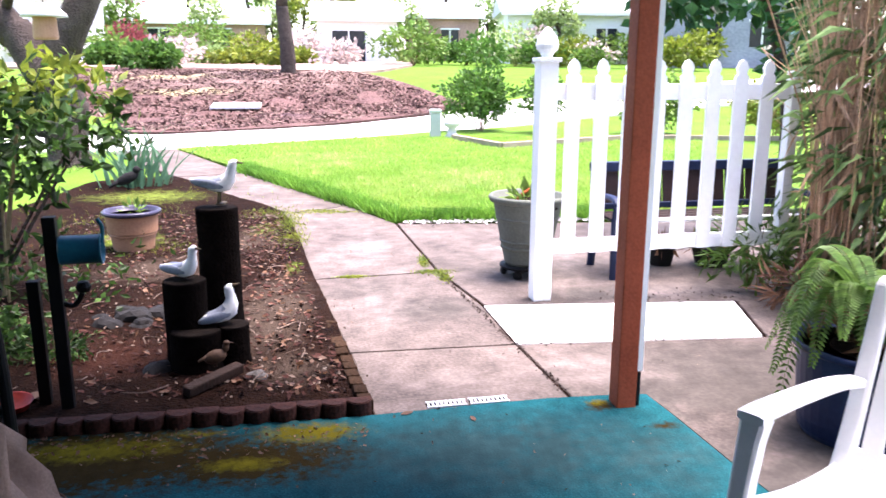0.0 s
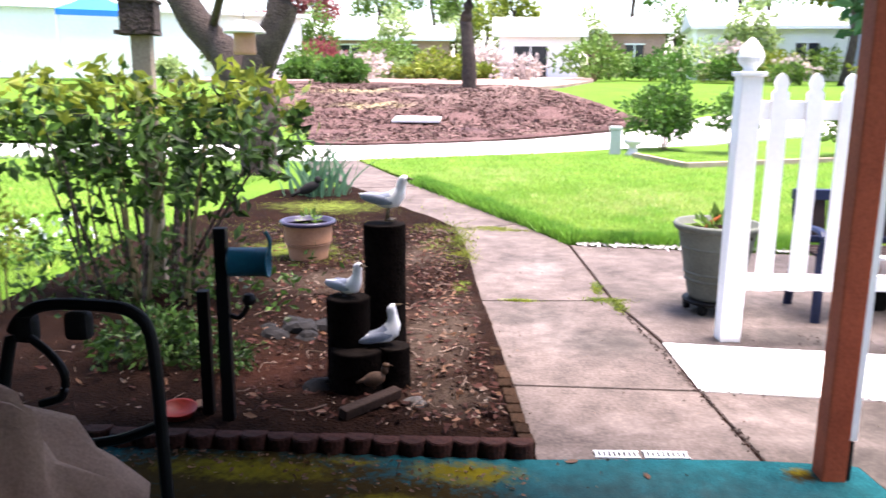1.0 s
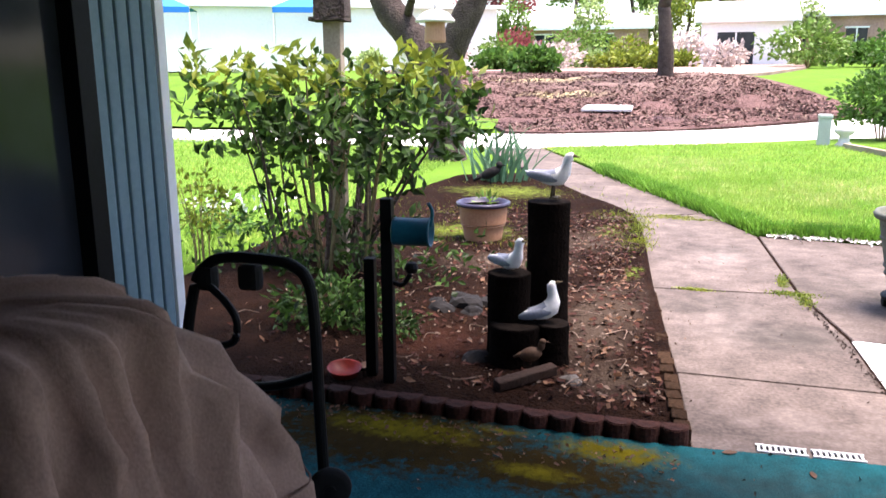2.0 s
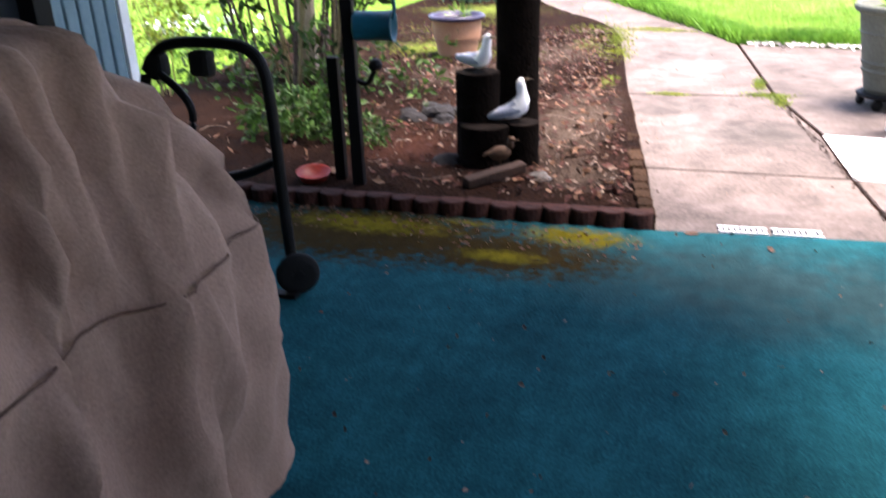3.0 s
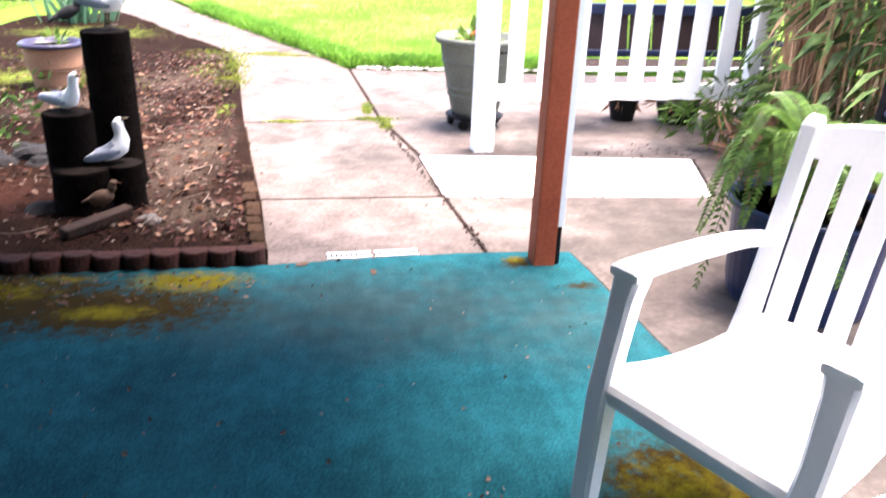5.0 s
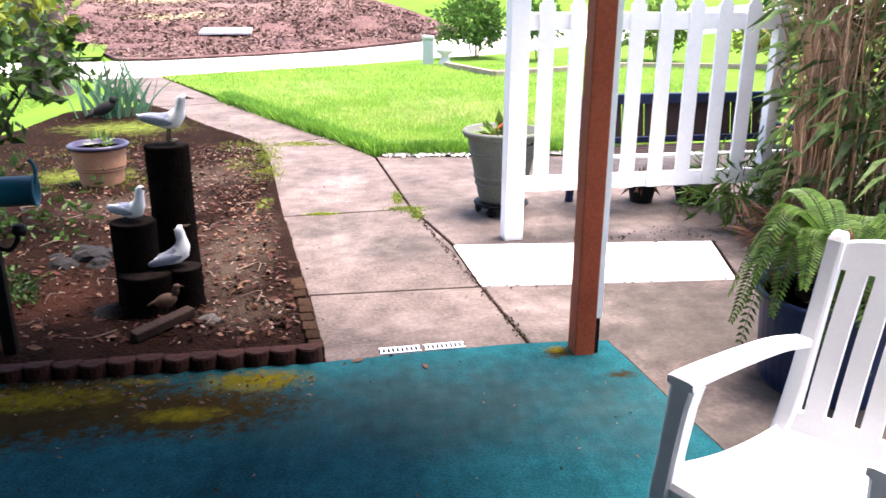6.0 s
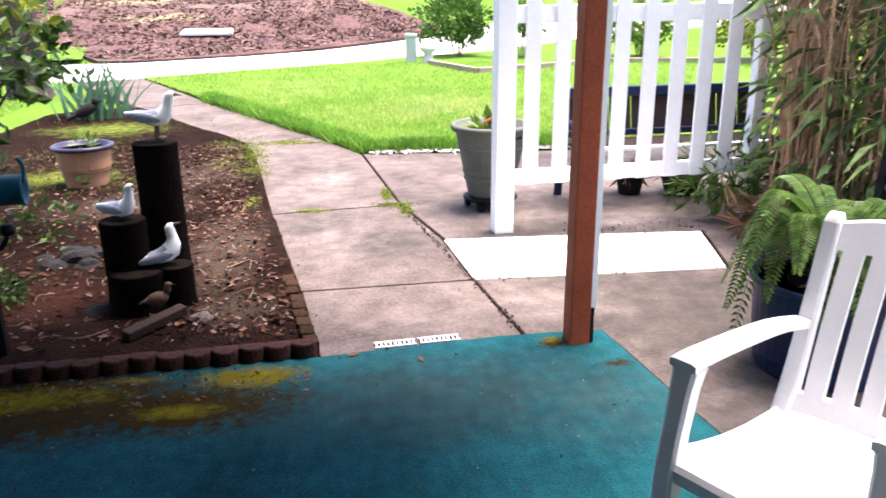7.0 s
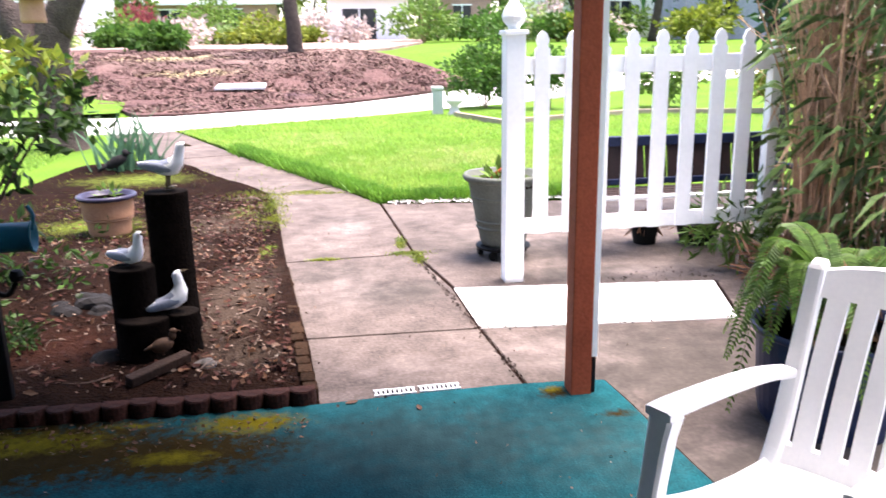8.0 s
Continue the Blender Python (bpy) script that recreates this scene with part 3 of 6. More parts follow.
for k in range(19):
    ob = new("scallop", lobe_mesh)
    ob.parent = bed_edging
    ob.matrix_world = pose(-0.03 - k * 0.1005, -0.082 - 0.0053 * k + random.uniform(-0.006, 0.006), random.uniform(-0.006, 0.004), random.uniform(-3, 3), random.uniform(-2, 2), 3 + random.uniform(-3, 3))
bm = box(-0.03, -0.045, -0.03, 0.03, 0.045, 0.045, 0.006)
block_mesh = bpy.data.meshes.new("edging_block")
bm.to_mesh(block_mesh)
bm.free()
block_mesh.materials.append(MOSSY_EDGER)
for k in range(20):
    y = -0.02 + k * 0.098
    ob = new("edging_block", block_mesh)
    ob.parent = bed_edging
    ob.matrix_world = pose(-0.015 - 0.15 * y + random.uniform(-0.006, 0.006), y, -0.008 - 0.0012 * k + random.uniform(-0.008, 0.004), random.uniform(-3, 3), random.uniform(-5, 5), 8 + random.uniform(-4, 4))

# ---- drain grate ----
for x, w in ((0.332, 0.17), (0.515, 0.17)):
    g = thing("drain_grate", x, -0.048 + (x - 0.335) * 0.1, 0.0, 5, "white slotted drain grate set in the concrete", "grate", "drain grates")
    bm = box(-w / 2, -0.028, 0.0005, w / 2, -0.02, 0.008, 0.001)
    box(-w / 2, 0.02, 0.0005, w / 2, 0.028, 0.008, 0.001, bm)
    part("rim", bm, STEEL, g)
    # A thin black sheet on the concrete gives the slots their shade.
    part("slot_shade", box(-w / 2, -0.02, 0.0005, w / 2, 0.02, 0.002), BLACK, g, "flat black sheet for the shade below the slots")
    for k in range(9):
        u = -w / 2 + (k + 0.5) * w / 9
        part("slat", box(u - 0.004, -0.02, 0.0025, u + 0.004, 0.02, 0.008), STEEL, g)

# ---- log piles with birds ----


def log_post(x, y, r, h, seed, label):
    ob = thing("log_stump", x, y, ground_z(x, y) + 0.0, seed * 40, label, "log", "log stumps")
    part("trunk", lathe([(r * 1.12, 0.0), (r * 1.06, h * 0.1), (r * 1.0, h * 0.3), (r * 0.99, h * 0.7), (r, h - 0.005), (r * 0.985, h)], 28, wobble=0.06, seed=seed), LOG, ob, smooth=False)
    part("cut_top", lathe([(r * 0.95, h - 0.004), (r * 0.94, h + 0.002), (r * 0.5, h + 0.004), (0.0, h + 0.003)], 24), CUT_END, ob, "cracked cut end")
    return ob


log_post(-0.69, 0.75, 0.1, 0.715, 1, "tall dark tarred log standing in the bed")
log_post(-0.818, 0.53, 0.096, 0.415, 2, "medium dark tarred log stump")
log_post(-0.605, 0.50, 0.074, 0.205, 3, "short dark log stump leaning on others")
log_post(-0.765, 0.46, 0.118, 0.20, 4, "low wide dark log stump in front")


def ellipsoid(bm, c, r, m=None, segs=16):
    made = bmesh.ops.create_uvsphere(bm, u_segments=segs, v_segments=max(8, segs // 2), radius=1)["verts"]
    mm = Matrix.Translation(c) @ (m or Matrix.Identity(4)) @ Matrix.Diagonal((*r, 1))
    bmesh.ops.transform(bm, matrix=mm, verts=made)
    return bm


def seagull(x, y, z, rz, s, label, tall=True, pitch=0):
    """A painted gull statue in one mesh: body, tail, neck, head, beak, folded wings and legs."""
    bm = bmesh.new()
    # body as a lofted line from tail to breast
    spine = [(-0.125, 0.050, 0.004, 0.002), (-0.10, 0.046, 0.013, 0.007), (-0.07, 0.038, 0.024, 0.016), (-0.035, 0.030, 0.034, 0.027), (0.0, 0.027, 0.037, 0.034), (0.03, 0.034, 0.034, 0.036), (0.05, 0.055, 0.025, 0.029), (0.058, 0.078, 0.018, 0.021), (0.062, 0.097, 0.018, 0.020), (0.068, 0.112, 0.020, 0.020), (0.078, 0.121, 0.016, 0.013), (0.088, 0.123, 0.006, 0.005)]
    rings = []
    for i, (px, pz, w, h) in enumerate(spine):
        a = spine[max(i - 1, 0)]
        b = spine[min(i + 1, len(spine) - 1)]
        t = Vector((b[0] - a[0], 0, b[1] - a[1])).normalized()
        n = Vector((-t.z, 0, t.x))
        rings.append([bm.verts.new(Vector((px, 0, pz)) + Vector((0, 1, 0)) * w * math.cos(2 * math.pi * k / 14) + n * h * math.sin(2 * math.pi * k / 14)) for k in range(14)])
    for a, b in zip(rings, rings[1:]):
        for k in range(14):
            bm.faces.new((a[k], a[(k + 1) % 14], b[(k + 1) % 14], b[k]))
    bm.faces.new(rings[0][::-1])
    bm.faces.new(rings[-1])
    for f in bm.faces:
        f.material_index = 1 if -0.08 < f.calc_center_median().x < 0.012 and f.calc_center_median().z > 0.022 else 0
    wings = len(bm.faces)
    for sgn in (1, -1):
        ellipsoid(bm, (-0.038, sgn * 0.028, 0.033), (0.075, 0.012, 0.02), pose(0, 0, 0, 0, 9, 0))
    bm.faces.ensure_lookup_table()
    for f in bm.faces[wings:]:
        f.material_index = 1
    n0 = len(bm.faces)
    beak = bmesh.ops.create_cone(bm, segments=8, radius1=0.008, radius2=0.001, depth=0.036, cap_ends=True)["verts"]
    bmesh.ops.transform(bm, matrix=pose(0.1, 0, 0.117, 0, 98, 0), verts=beak)
    if tall:
        for sgn in (1, -1):
            tube([(0.005, sgn * 0.016, 0.0), (0.0, sgn * 0.016, -0.05)], 0.0055, 6, bm)
            box(-0.008, sgn * 0.016 - 0.012, -0.054, 0.028, sgn * 0.016 + 0.012, -0.048, 0, bm)
    bm.faces.ensure_lookup_table()
    for f in bm.faces[n0:]:
        f.material_index = 2
    bmesh.ops.recalc_face_normals(bm, faces=bm.faces[:])
    lift = 0.054 if tall else 0.012
    ob = mesh_ob("gull_statue", bm, [GULL_WHITE, GULL_GREY, BEAK], True)
    ob.matrix_world = pose(x, y, z + lift * s, 0, 0, rz) @ pose(0, 0, 0, 0, pitch, 0) @ Matrix.Diagonal((s, s, s * 1.05, 1))
    return tagged(ob, label, "statue", "gull statues")


seagull(-0.675, 0.75, 0.735, -6, 1.1, "grey and white gull statue standing on the tall log")
seagull(-0.815, 0.53, 0.424, -28, 1.02, "white gull statue crouching on the medium log", False, -6)
seagull(-0.63, 0.50, 0.218, 4, 1.08, "grey and white gull statue perched on the short log", False, -24)

bm = bmesh.new()
ellipsoid(bm, (0, 0, 0.045), (0.05, 0.03, 0.032), pose(0, 0, 0, 0, -15, 0))
ellipsoid(bm, (0.045, 0, 0.085), (0.016, 0.014, 0.022))
ellipsoid(bm, (0.05, 0, 0.105), (0.016, 0.013, 0.013))
tube([(0.06, 0, 0.106), (0.082, 0, 0.102)], 0.004, 6, bm, 0.3)
tube([(0.0, 0, 0.04), (0.0, 0, 0.0)], 0.006, 6, bm)
tube([(-0.03, 0, 0.05), (-0.075, 0, 0.03)], 0.012, 6, bm, 0.4)
single("quail_statue", bm, material("brown_quail_paint", (0.085, 0.045, 0.027), (0.045, 0.024, 0.015), rough=0.7, scale=20, fine=90, bump=0.2), pose(-0.66, 0.315, 0.07, 0, 0, 12), "small brown quail statue on a wood chunk", "statue", smooth=True)
bm = box(-0.15, -0.025, 0.0, 0.15, 0.025, 0.045, 0.008)
single("wood_chunk", bm, material("dark_split_wood", (0.036, 0.018, 0.012), (0.012, 0.006, 0.004), scale=14, fine=80, bump=0.5), pose(-0.655, 0.21, 0.03, 6, -3, 50), "split dark piece of firewood lying in the bed", "wood")


def stone(x, y, r, seed, label, mat=ROCK, group=""):
    bm = bmesh.new()
    bmesh.ops.create_icosphere(bm, subdivisions=2, radius=r)
    for v in bm.verts:
        v.co *= 1 + 0.5 * noise.noise(v.co / r * 0.9 + Vector((seed * 7.1, 0, 0)))
        v.co.z *= 0.6
    single("rock", bm, mat, pose(x, y, ground_z(x, y) + r * 0.3, 0, 0, seed * 50), label, "rock", group)


stone(-0.48, 0.31, 0.055, 1, "flat grey stone beside the log stumps", GREY_STONE)
stone(-0.935, 0.42, 0.07, 2, "dark rough stone beside the log stumps")
for k, (x, y, r) in enumerate([(-1.24, 1.22, 0.10), (-1.10, 1.30, 0.085), (-1.36, 1.12, 0.075), (-1.17, 1.10, 0.065), (-1.31, 1.34, 0.07), (-1.43, 1.24, 0.05), (-1.04, 1.18, 0.05)]):
    stone(x, y, r, 5 + k, "dark jagged rock in a low heap", group="rock heap")
for k, (x, y, r) in enumerate([(-0.18, 0.38, 0.02), (-0.22, 0.2, 0.025), (-0.3, 0.9, 0.018), (-0.25, 1.3, 0.02)]):
    stone(x, y, r, 12 + k, "small pale pebble in the bed", POST_WOOD, "pebbles")

# ---- tin on black posts ----
tin = thing("hanging_tin", -1.205, 0.045, 0.0, 8, "teal tin hanging on a black wooden post", "tin")
part("tall_post", box(-0.024, -0.024, -0.02, 0.024, 0.024, 0.81, 0.004), BLACK, tin)
part("short_post", box(-0.117, 0.035, -0.02, -0.072, 0.08, 0.545, 0.004), BLACK, tin)
part("side_hook", tube(arc([(0.02, 0.0, 0.46), (0.06, 0.0, 0.45), (0.09, 0.0, 0.49), (0.10, 0.0, 0.52)], 4), 0.011, 8), BLACK, tin, "black iron hook")
part("knob", lathe([(0.0, 0.50), (0.022, 0.505), (0.03, 0.525), (0.02, 0.545), (0.0, 0.55)], 12, bm=None), BLACK, tin).matrix_local = pose(0.10, 0, 0)
bm = lathe([(0.0, -0.078), (0.056, -0.078), (0.059, -0.072), (0.057, -0.066), (0.057, 0.066), (0.061, 0.070), (0.061, 0.078), (0.054, 0.078), (0.052, 0.05), (0.0, 0.04)], 28)
bmesh.ops.transform(bm, matrix=pose(0.106, 0, 0.675, 0, 90, 0), verts=bm.verts[:])
can = part("can", bm, TEAL, tin, "teal painted tin", True)
part("rim_hook", tube(arc([(0.182, 0, 0.70), (0.188, 0, 0.76), (0.172, 0, 0.795)], 5), 0.008, 8), TEAL, can, "teal hook on the tin's rim")

# ---- red dish ----
bm = lathe([(0.0, 0.0), (0.055, 0.0), (0.072, 0.035), (0.077, 0.04), (0.071, 0.036), (0.05, 0.012), (0.0, 0.01)], 28)
single("red_dish", bm, RED_PLASTIC, pose(-1.42, 0.045, 0.022, 6, 4, 0), "red plastic dish lying at the bed's edge", "dish", smooth=True)

# ---- push cart ----
cart = thing("hand_cart", -1.19, -0.87, 0.006, 0, "black tubular hand cart with small rubber wheels", "cart")
part("handle", tube(arc([(0.178, -0.03, 0.06), (0.165, -0.02, 0.30), (0.155, -0.01, 0.55), (0.135, 0.0, 0.69), (0.085, 0.0, 0.742), (0.0, 0.0, 0.755), (-0.14, 0.0, 0.752), (-0.215, 0.0, 0.725), (-0.27, 0.0, 0.65), (-0.31, -0.02, 0.42), (-0.35, -0.03, 0.06)], 8), 0.0175, 12), BLACK, cart)
part("cross_bar", tube(arc([(0.16, -0.015, 0.42), (0.09, 0.0, 0.385), (0.0, 0.01, 0.35), (-0.15, 0.01, 0.33), (-0.31, 0.0, 0.36)], 6), 0.015, 10), BLACK, cart)
part("brake_grip", box(-0.10, -0.025, 0.655, -0.03, 0.025, 0.735, 0.018), BLACK_RUBBER, cart, "black rubber grip")
part("brake_grip", box(-0.25, -0.025, 0.64, -0.19, 0.025, 0.72, 0.018), BLACK_RUBBER, cart, "black rubber grip")
part("cable", tube(arc([(-0.20, -0.02, 0.66), (-0.13, -0.04, 0.62), (-0.09, -0.05, 0.57), (-0.11, -0.04, 0.50), (-0.18, -0.03, 0.47)], 6), 0.012, 8), BLACK, cart, "looped black cable")
for wx in (0.185, -0.345):
    bm = lathe([(0.0, -0.018), (0.045, -0.018), (0.064, -0.014), (0.068, 0.0), (0.064, 0.014), (0.045, 0.018), (0.0, 0.018)], 28)
    bmesh.ops.transform(bm, matrix=pose(wx + 0.02, -0.05, 0.068, 0, 90, -58), verts=bm.verts[:])
    wheel = part("wheel", bm, BLACK_RUBBER, cart, "black rubber wheel", True)
    hub = lathe([(0.0, -0.022), (0.018, -0.022), (0.02, 0.0), (0.018, 0.022), (0.0, 0.022)], 14)
    bmesh.ops.transform(hub, matrix=pose(wx + 0.02, -0.05, 0.068, 0, 90, -58), verts=hub.verts[:])
    part("hub", hub, BLACK, wheel)
    part("foot_bar", box(wx - 0.13, -0.10, 0.0, wx + 0.03, -0.065, 0.014, 0.003), BLACK, cart)

# ---- covered grill ----


def crease(p, z):
    """Broad, sharp-ridged drag folds of heavy canvas: p runs round the cover, z up."""
    u = z / 0.9
    total = 0.085 * (0.30 - abs(noise.noise((p * 1.3 + z * 2.1, z * 0.9, 3.1))))
    total += 0.18 * (0.26 - abs(noise.noise((p * 1.9 - z * 2.8, z * 1.3, 11.7)))) * (0.25 + u * u)
    total += 0.055 * (0.22 - abs(noise.noise((p * 3.6 + z * 3.2, z * 2.6, 27.3)))) * (0.35 + u)
    total += 0.006 * noise.noise((p * 9.0, z * 7.0, 50.0))
    return total + 0.02 * noise.noise((p * 1.1, z * 1.4, 40.0))


def covered_grill():
    """A boxy grill under a canvas cover that slopes in at the shoulders and hangs to an uneven hem."""
    ob = thing("covered_grill", -1.235, -2.09, 0.006, 2, "tan canvas cover draped over a grill, creased and darker in spots", "grill cover")
    bm = bmesh.new()
    n, rings = 260, []
    shape = [(0.10, 0.0), (0.13, 0.004), (0.18, 0.008), (0.24, 0.006), (0.30, 0.0), (0.36, -0.002), (0.42, 0.0), (0.48, 0.003), (0.54, 0.008), (0.60, 0.020), (0.66, 0.042), (0.72, 0.066), (0.77, 0.087), (0.82, 0.110), (0.86, 0.130), (0.90, 0.145), (0.93, 0.158), (0.95, 0.18), (0.96, 0.22), (0.963, 0.28), (0.963, 0.325)]
    for m, (z, inset) in enumerate(shape):
        ring = []
        for k in range(n):
            a = 2 * math.pi * k / n
            ca, sa = math.cos(a), math.sin(a)
            ax, by = 0.70 - inset, 0.40 - inset * 0.95
            rr = ((abs(ca) / ax) ** 8 + (abs(sa) / by) ** 8) ** (-1 / 8)
            x, y = rr * ca, rr * sa
            p = 2.2 * math.atan2(y / 0.40, x / 0.70)
            amount = crease(abs(p) * (1 if y > 0 else -1), z) * (1.0 if z < 0.86 else 0.6)
            hem = 0.035 * noise.noise((p * 1.3, 5.0, 0)) if m < 3 else 0.0
            ring.append(bm.verts.new((x + ca * amount, y + sa * amount, z + hem + (0.25 * amount if z > 0.8 else 0) - 0.28 * max(0.0, 0.30 - x) * max(0.0, z - 0.6))))
        rings.append(ring)
    for a, b in zip(rings, rings[1:]):
        for k in range(n):
            bm.faces.new((a[k], a[(k + 1) % n], b[(k + 1) % n], b[k]))
    bm.faces.new(rings[-1])
    seam = [tuple(sum((rings[9][(k + d) % n].co for d in range(-2, 3)), Vector()) / 5 * 1.010) for k in range(n + 1)]
    cover = part("cover", bm, TARP, ob, smooth=True)
    part("seam", tube(seam, 0.0022, 6), TARP_DARK, cover, "stitched seam")
    for sx in (-0.5, 0.5):
        for sy in (-0.26, 0.26):
            part("leg", tube([(sx, sy, 0.0), (sx, sy, 0.3)], 0.02, 10), BLACK, ob, "black metal leg")
    part("bottom_shelf", box(-0.54, -0.29, 0.16, 0.54, 0.29, 0.19, 0.006), BLACK, ob, "dark shelf under the cover")
    return ob


covered_grill()

# ---- pots ----


def plant_pot(name, x, y, z, profile, mat, rim_profile, rim_mat, soil_r, soil_z, label, bands=()):
    ob = thing(name, x, y, z, 0, label, "plant pot")
    part("body", lathe(profile, 40), mat, ob, smooth=False)
    part("rim", lathe(rim_profile, 40), rim_mat, ob, smooth=True)
    for r, h in bands:
        part("band", lathe([(r, h - 0.012), (r + 0.008, h - 0.006), (r + 0.008, h + 0.006), (r, h + 0.012)], 40), mat, ob, smooth=True)
    part("soil", lathe([(soil_r, soil_z - 0.03), (soil_r, soil_z), (soil_r * 0.5, soil_z + 0.012), (0.0, soil_z + 0.018)], 24, wobble=0.05), SOIL, ob)
    return ob


glazed_pot = plant_pot("glazed_pot", -1.70, 3.03, 0.01, [(0.0, 0.0), (0.145, 0.0), (0.15, 0.02), (0.165, 0.16), (0.18, 0.17), (0.187, 0.30), (0.19, 0.325)], TERRACOTTA,
          [(0.19, 0.325), (0.212, 0.335), (0.215, 0.36), (0.20, 0.372), (0.185, 0.36), (0.18, 0.3)], POT_RIM, 0.182, 0.31, "tan glazed pot with a dark purple rim", [(0.166, 0.15)])
glazed_pot.scale = (1.0, 1.0, 0.83)
plant_pot("ribbed_planter", 1.12, 2.0, 0.085, [(0.0, 0.0), (0.135, 0.0), (0.148, 0.02), (0.185, 0.2), (0.215, 0.35), (0.228, 0.42)], PLANTER,
          [(0.23, 0.42), (0.252, 0.428), (0.262, 0.452), (0.25, 0.47), (0.235, 0.462), (0.222, 0.41)], PLANTER, 0.222, 0.42, "large grey-green planter with ribbed bands on a dolly", [(0.168, 0.12), (0.176, 0.165), (0.206, 0.32)])
dolly = thing("plant_dolly", 1.12, 2.0, 0.0, 20, "dark plant dolly with castors under the planter", "dolly")
part("platform", lathe([(0.0, 0.062), (0.17, 0.062), (0.18, 0.07), (0.18, 0.078), (0.17, 0.084), (0.0, 0.084)], 28), BLACK, dolly)
for k in range(5):
    a = 2 * math.pi * k / 5
    bm = lathe([(0.0, -0.014), (0.028, -0.014), (0.031, 0.0), (0.028, 0.014), (0.0, 0.014)], 16)
    bmesh.ops.transform(bm, matrix=pose(0.15 * math.cos(a), 0.15 * math.sin(a), 0.031, 0, 90, math.degrees(a) + 30), verts=bm.verts[:])
    part("castor", bm, BLACK_RUBBER, dolly, smooth=True)
rngp = np.random.default_rng(5)
pl = thing("potted_plant", 1.12, 2.0, 0.50, 0, "leafy green and orange plant in the planter", "plant")
p, d = poly_leaf_cloud(rngp, 46, (0, 0, 0.02), (0.15, 0.15, 0.05), 0.2)
o = leaves_mesh("leaves", p, d + [0, 0, 0.7], 0.12, 0.06, LEAF_FAR, rngp)
o.parent = pl
part("flower_stub", tube(arc([(-0.08, -0.03, 0.0), (-0.06, -0.05, 0.05), (0.0, -0.06, 0.10)], 4), 0.018, 8, taper=0.5), material("orange_stub", (0.55, 0.14, 0.05), rough=0.7), pl, "orange curved stub")
pl2 = thing("seedling", -1.70, 3.03, 0.275, 0, "small green plant in the glazed pot", "plant")
p, d = poly_leaf_cloud(rngp, 26, (0.02, 0, 0.04), (0.12, 0.12, 0.06), 0.2)
o = leaves_mesh("leaves", p, d + [0, 0, 0.6], 0.07, 0.03, LEAF_FAR, rngp)
o.parent = pl2
plant_pot("navy_pot", 1.91, -0.47, 0.0, [(0.0, 0.0), (0.225, 0.0), (0.235, 0.02), (0.242, 0.06), (0.245, 0.07), (0.265, 0.34)], NAVY,
          [(0.265, 0.34), (0.285, 0.345), (0.288, 0.365), (0.275, 0.37), (0.26, 0.36), (0.255, 0.31)], NAVY, 0.255, 0.33, "navy blue plastic pot on the concrete")


def fern(x, y, z, fronds, reach, seed, label):
    rng = np.random.default_rng(seed)
    ob = thing("fern", x, y, z, 0, label, "fern")
    for k in range(fronds):
        a = 2 * math.pi * k / fronds * 2.6 + rng.normal() * 0.25
        r = reach * rng.uniform(0.7, 1.1)
        h = rng.uniform(0.18, 0.34) * (1.2 if k % 3 == 0 else 0.85)
        droop = rng.uniform(-0.12, 0.16)
        if k == 0:
            a, r, h, droop = math.radians(176), reach * 0.98, 0.17, -0.24
        line = arc([(0.02 * math.cos(a), 0.02 * math.sin(a), 0), (0.3 * r * math.cos(a), 0.3 * r * math.sin(a), h * 0.75), (0.7 * r * math.cos(a), 0.7 * r * math.sin(a), h), (r * math.cos(a + 0.1), r * math.sin(a + 0.1), h * 0.55 + droop - 0.12)], 20)
        line_np = np.array([tuple(q) for q in line])
        tang = np.gradient(line_np, axis=0)
        tang /= np.linalg.norm(tang, axis=1, keepdims=True)
        side = np.cross(tang, [0, 0, 1.0])
        side /= np.linalg.norm(side, axis=1, keepdims=True)
        pts, aims = [], []
        for i in range(7, len(line_np)):
            for sg in (-1, 1):
                pts.append(line_np[i])
                aims.append(side[i] * sg + tang[i] * 0.35)
        m = len(pts)
        ln = np.array([0.056 * math.sin(math.pi * (0.15 + 0.85 * (i // 2) / (m / 2))) + 0.012 for i in range(m)])
        P, A = np.array(pts), np.array(aims)
        A /= np.linalg.norm(A, axis=1, keepdims=True)
        T = np.repeat(tang[7:], 2, axis=0)[:m]
        V = np.stack([P, P + A * ln[:, None] * 0.5 + T * 0.008, P + A * ln[:, None] + [0, 0, -0.008], P + A * ln[:, None] * 0.5 - T * 0.008], 1).reshape(-1, 3)
        F = [[4 * i, 4 * i + 1, 4 * i + 2, 4 * i + 3] for i in range(m)]
        me = bpy.data.meshes.new("frond")
        me.from_pydata(V.tolist(), [], F)
        me.materials.append(LEAF_FERN)
        fr = new("frond", me)
        fr.parent = ob
        part("midrib", tube(line[::2], 0.0035, 5, taper=0.3), LEAF_FERN, fr)
    return ob


fern(1.91, -0.47, 0.33, 26, 0.39, 3, "arching green fern in the navy pot")
rng = np.random.default_rng(8)
n = 120
P = np.stack([1.91 + rng.normal(size=n) * 0.1, -0.47 + rng.normal(size=n) * 0.1, 0.37 + rng.random(n) * 0.14], 1)
o = leaves_mesh("dead_fronds", P, rng.normal(size=(n, 3)) + [0, 0, 0.2], 0.12, 0.03, DEAD_LEAF, rng)
tagged(o, "withered brown fronds at the fern's heart", "leaves", "", "stuff")

# ---- white resin chairs ----


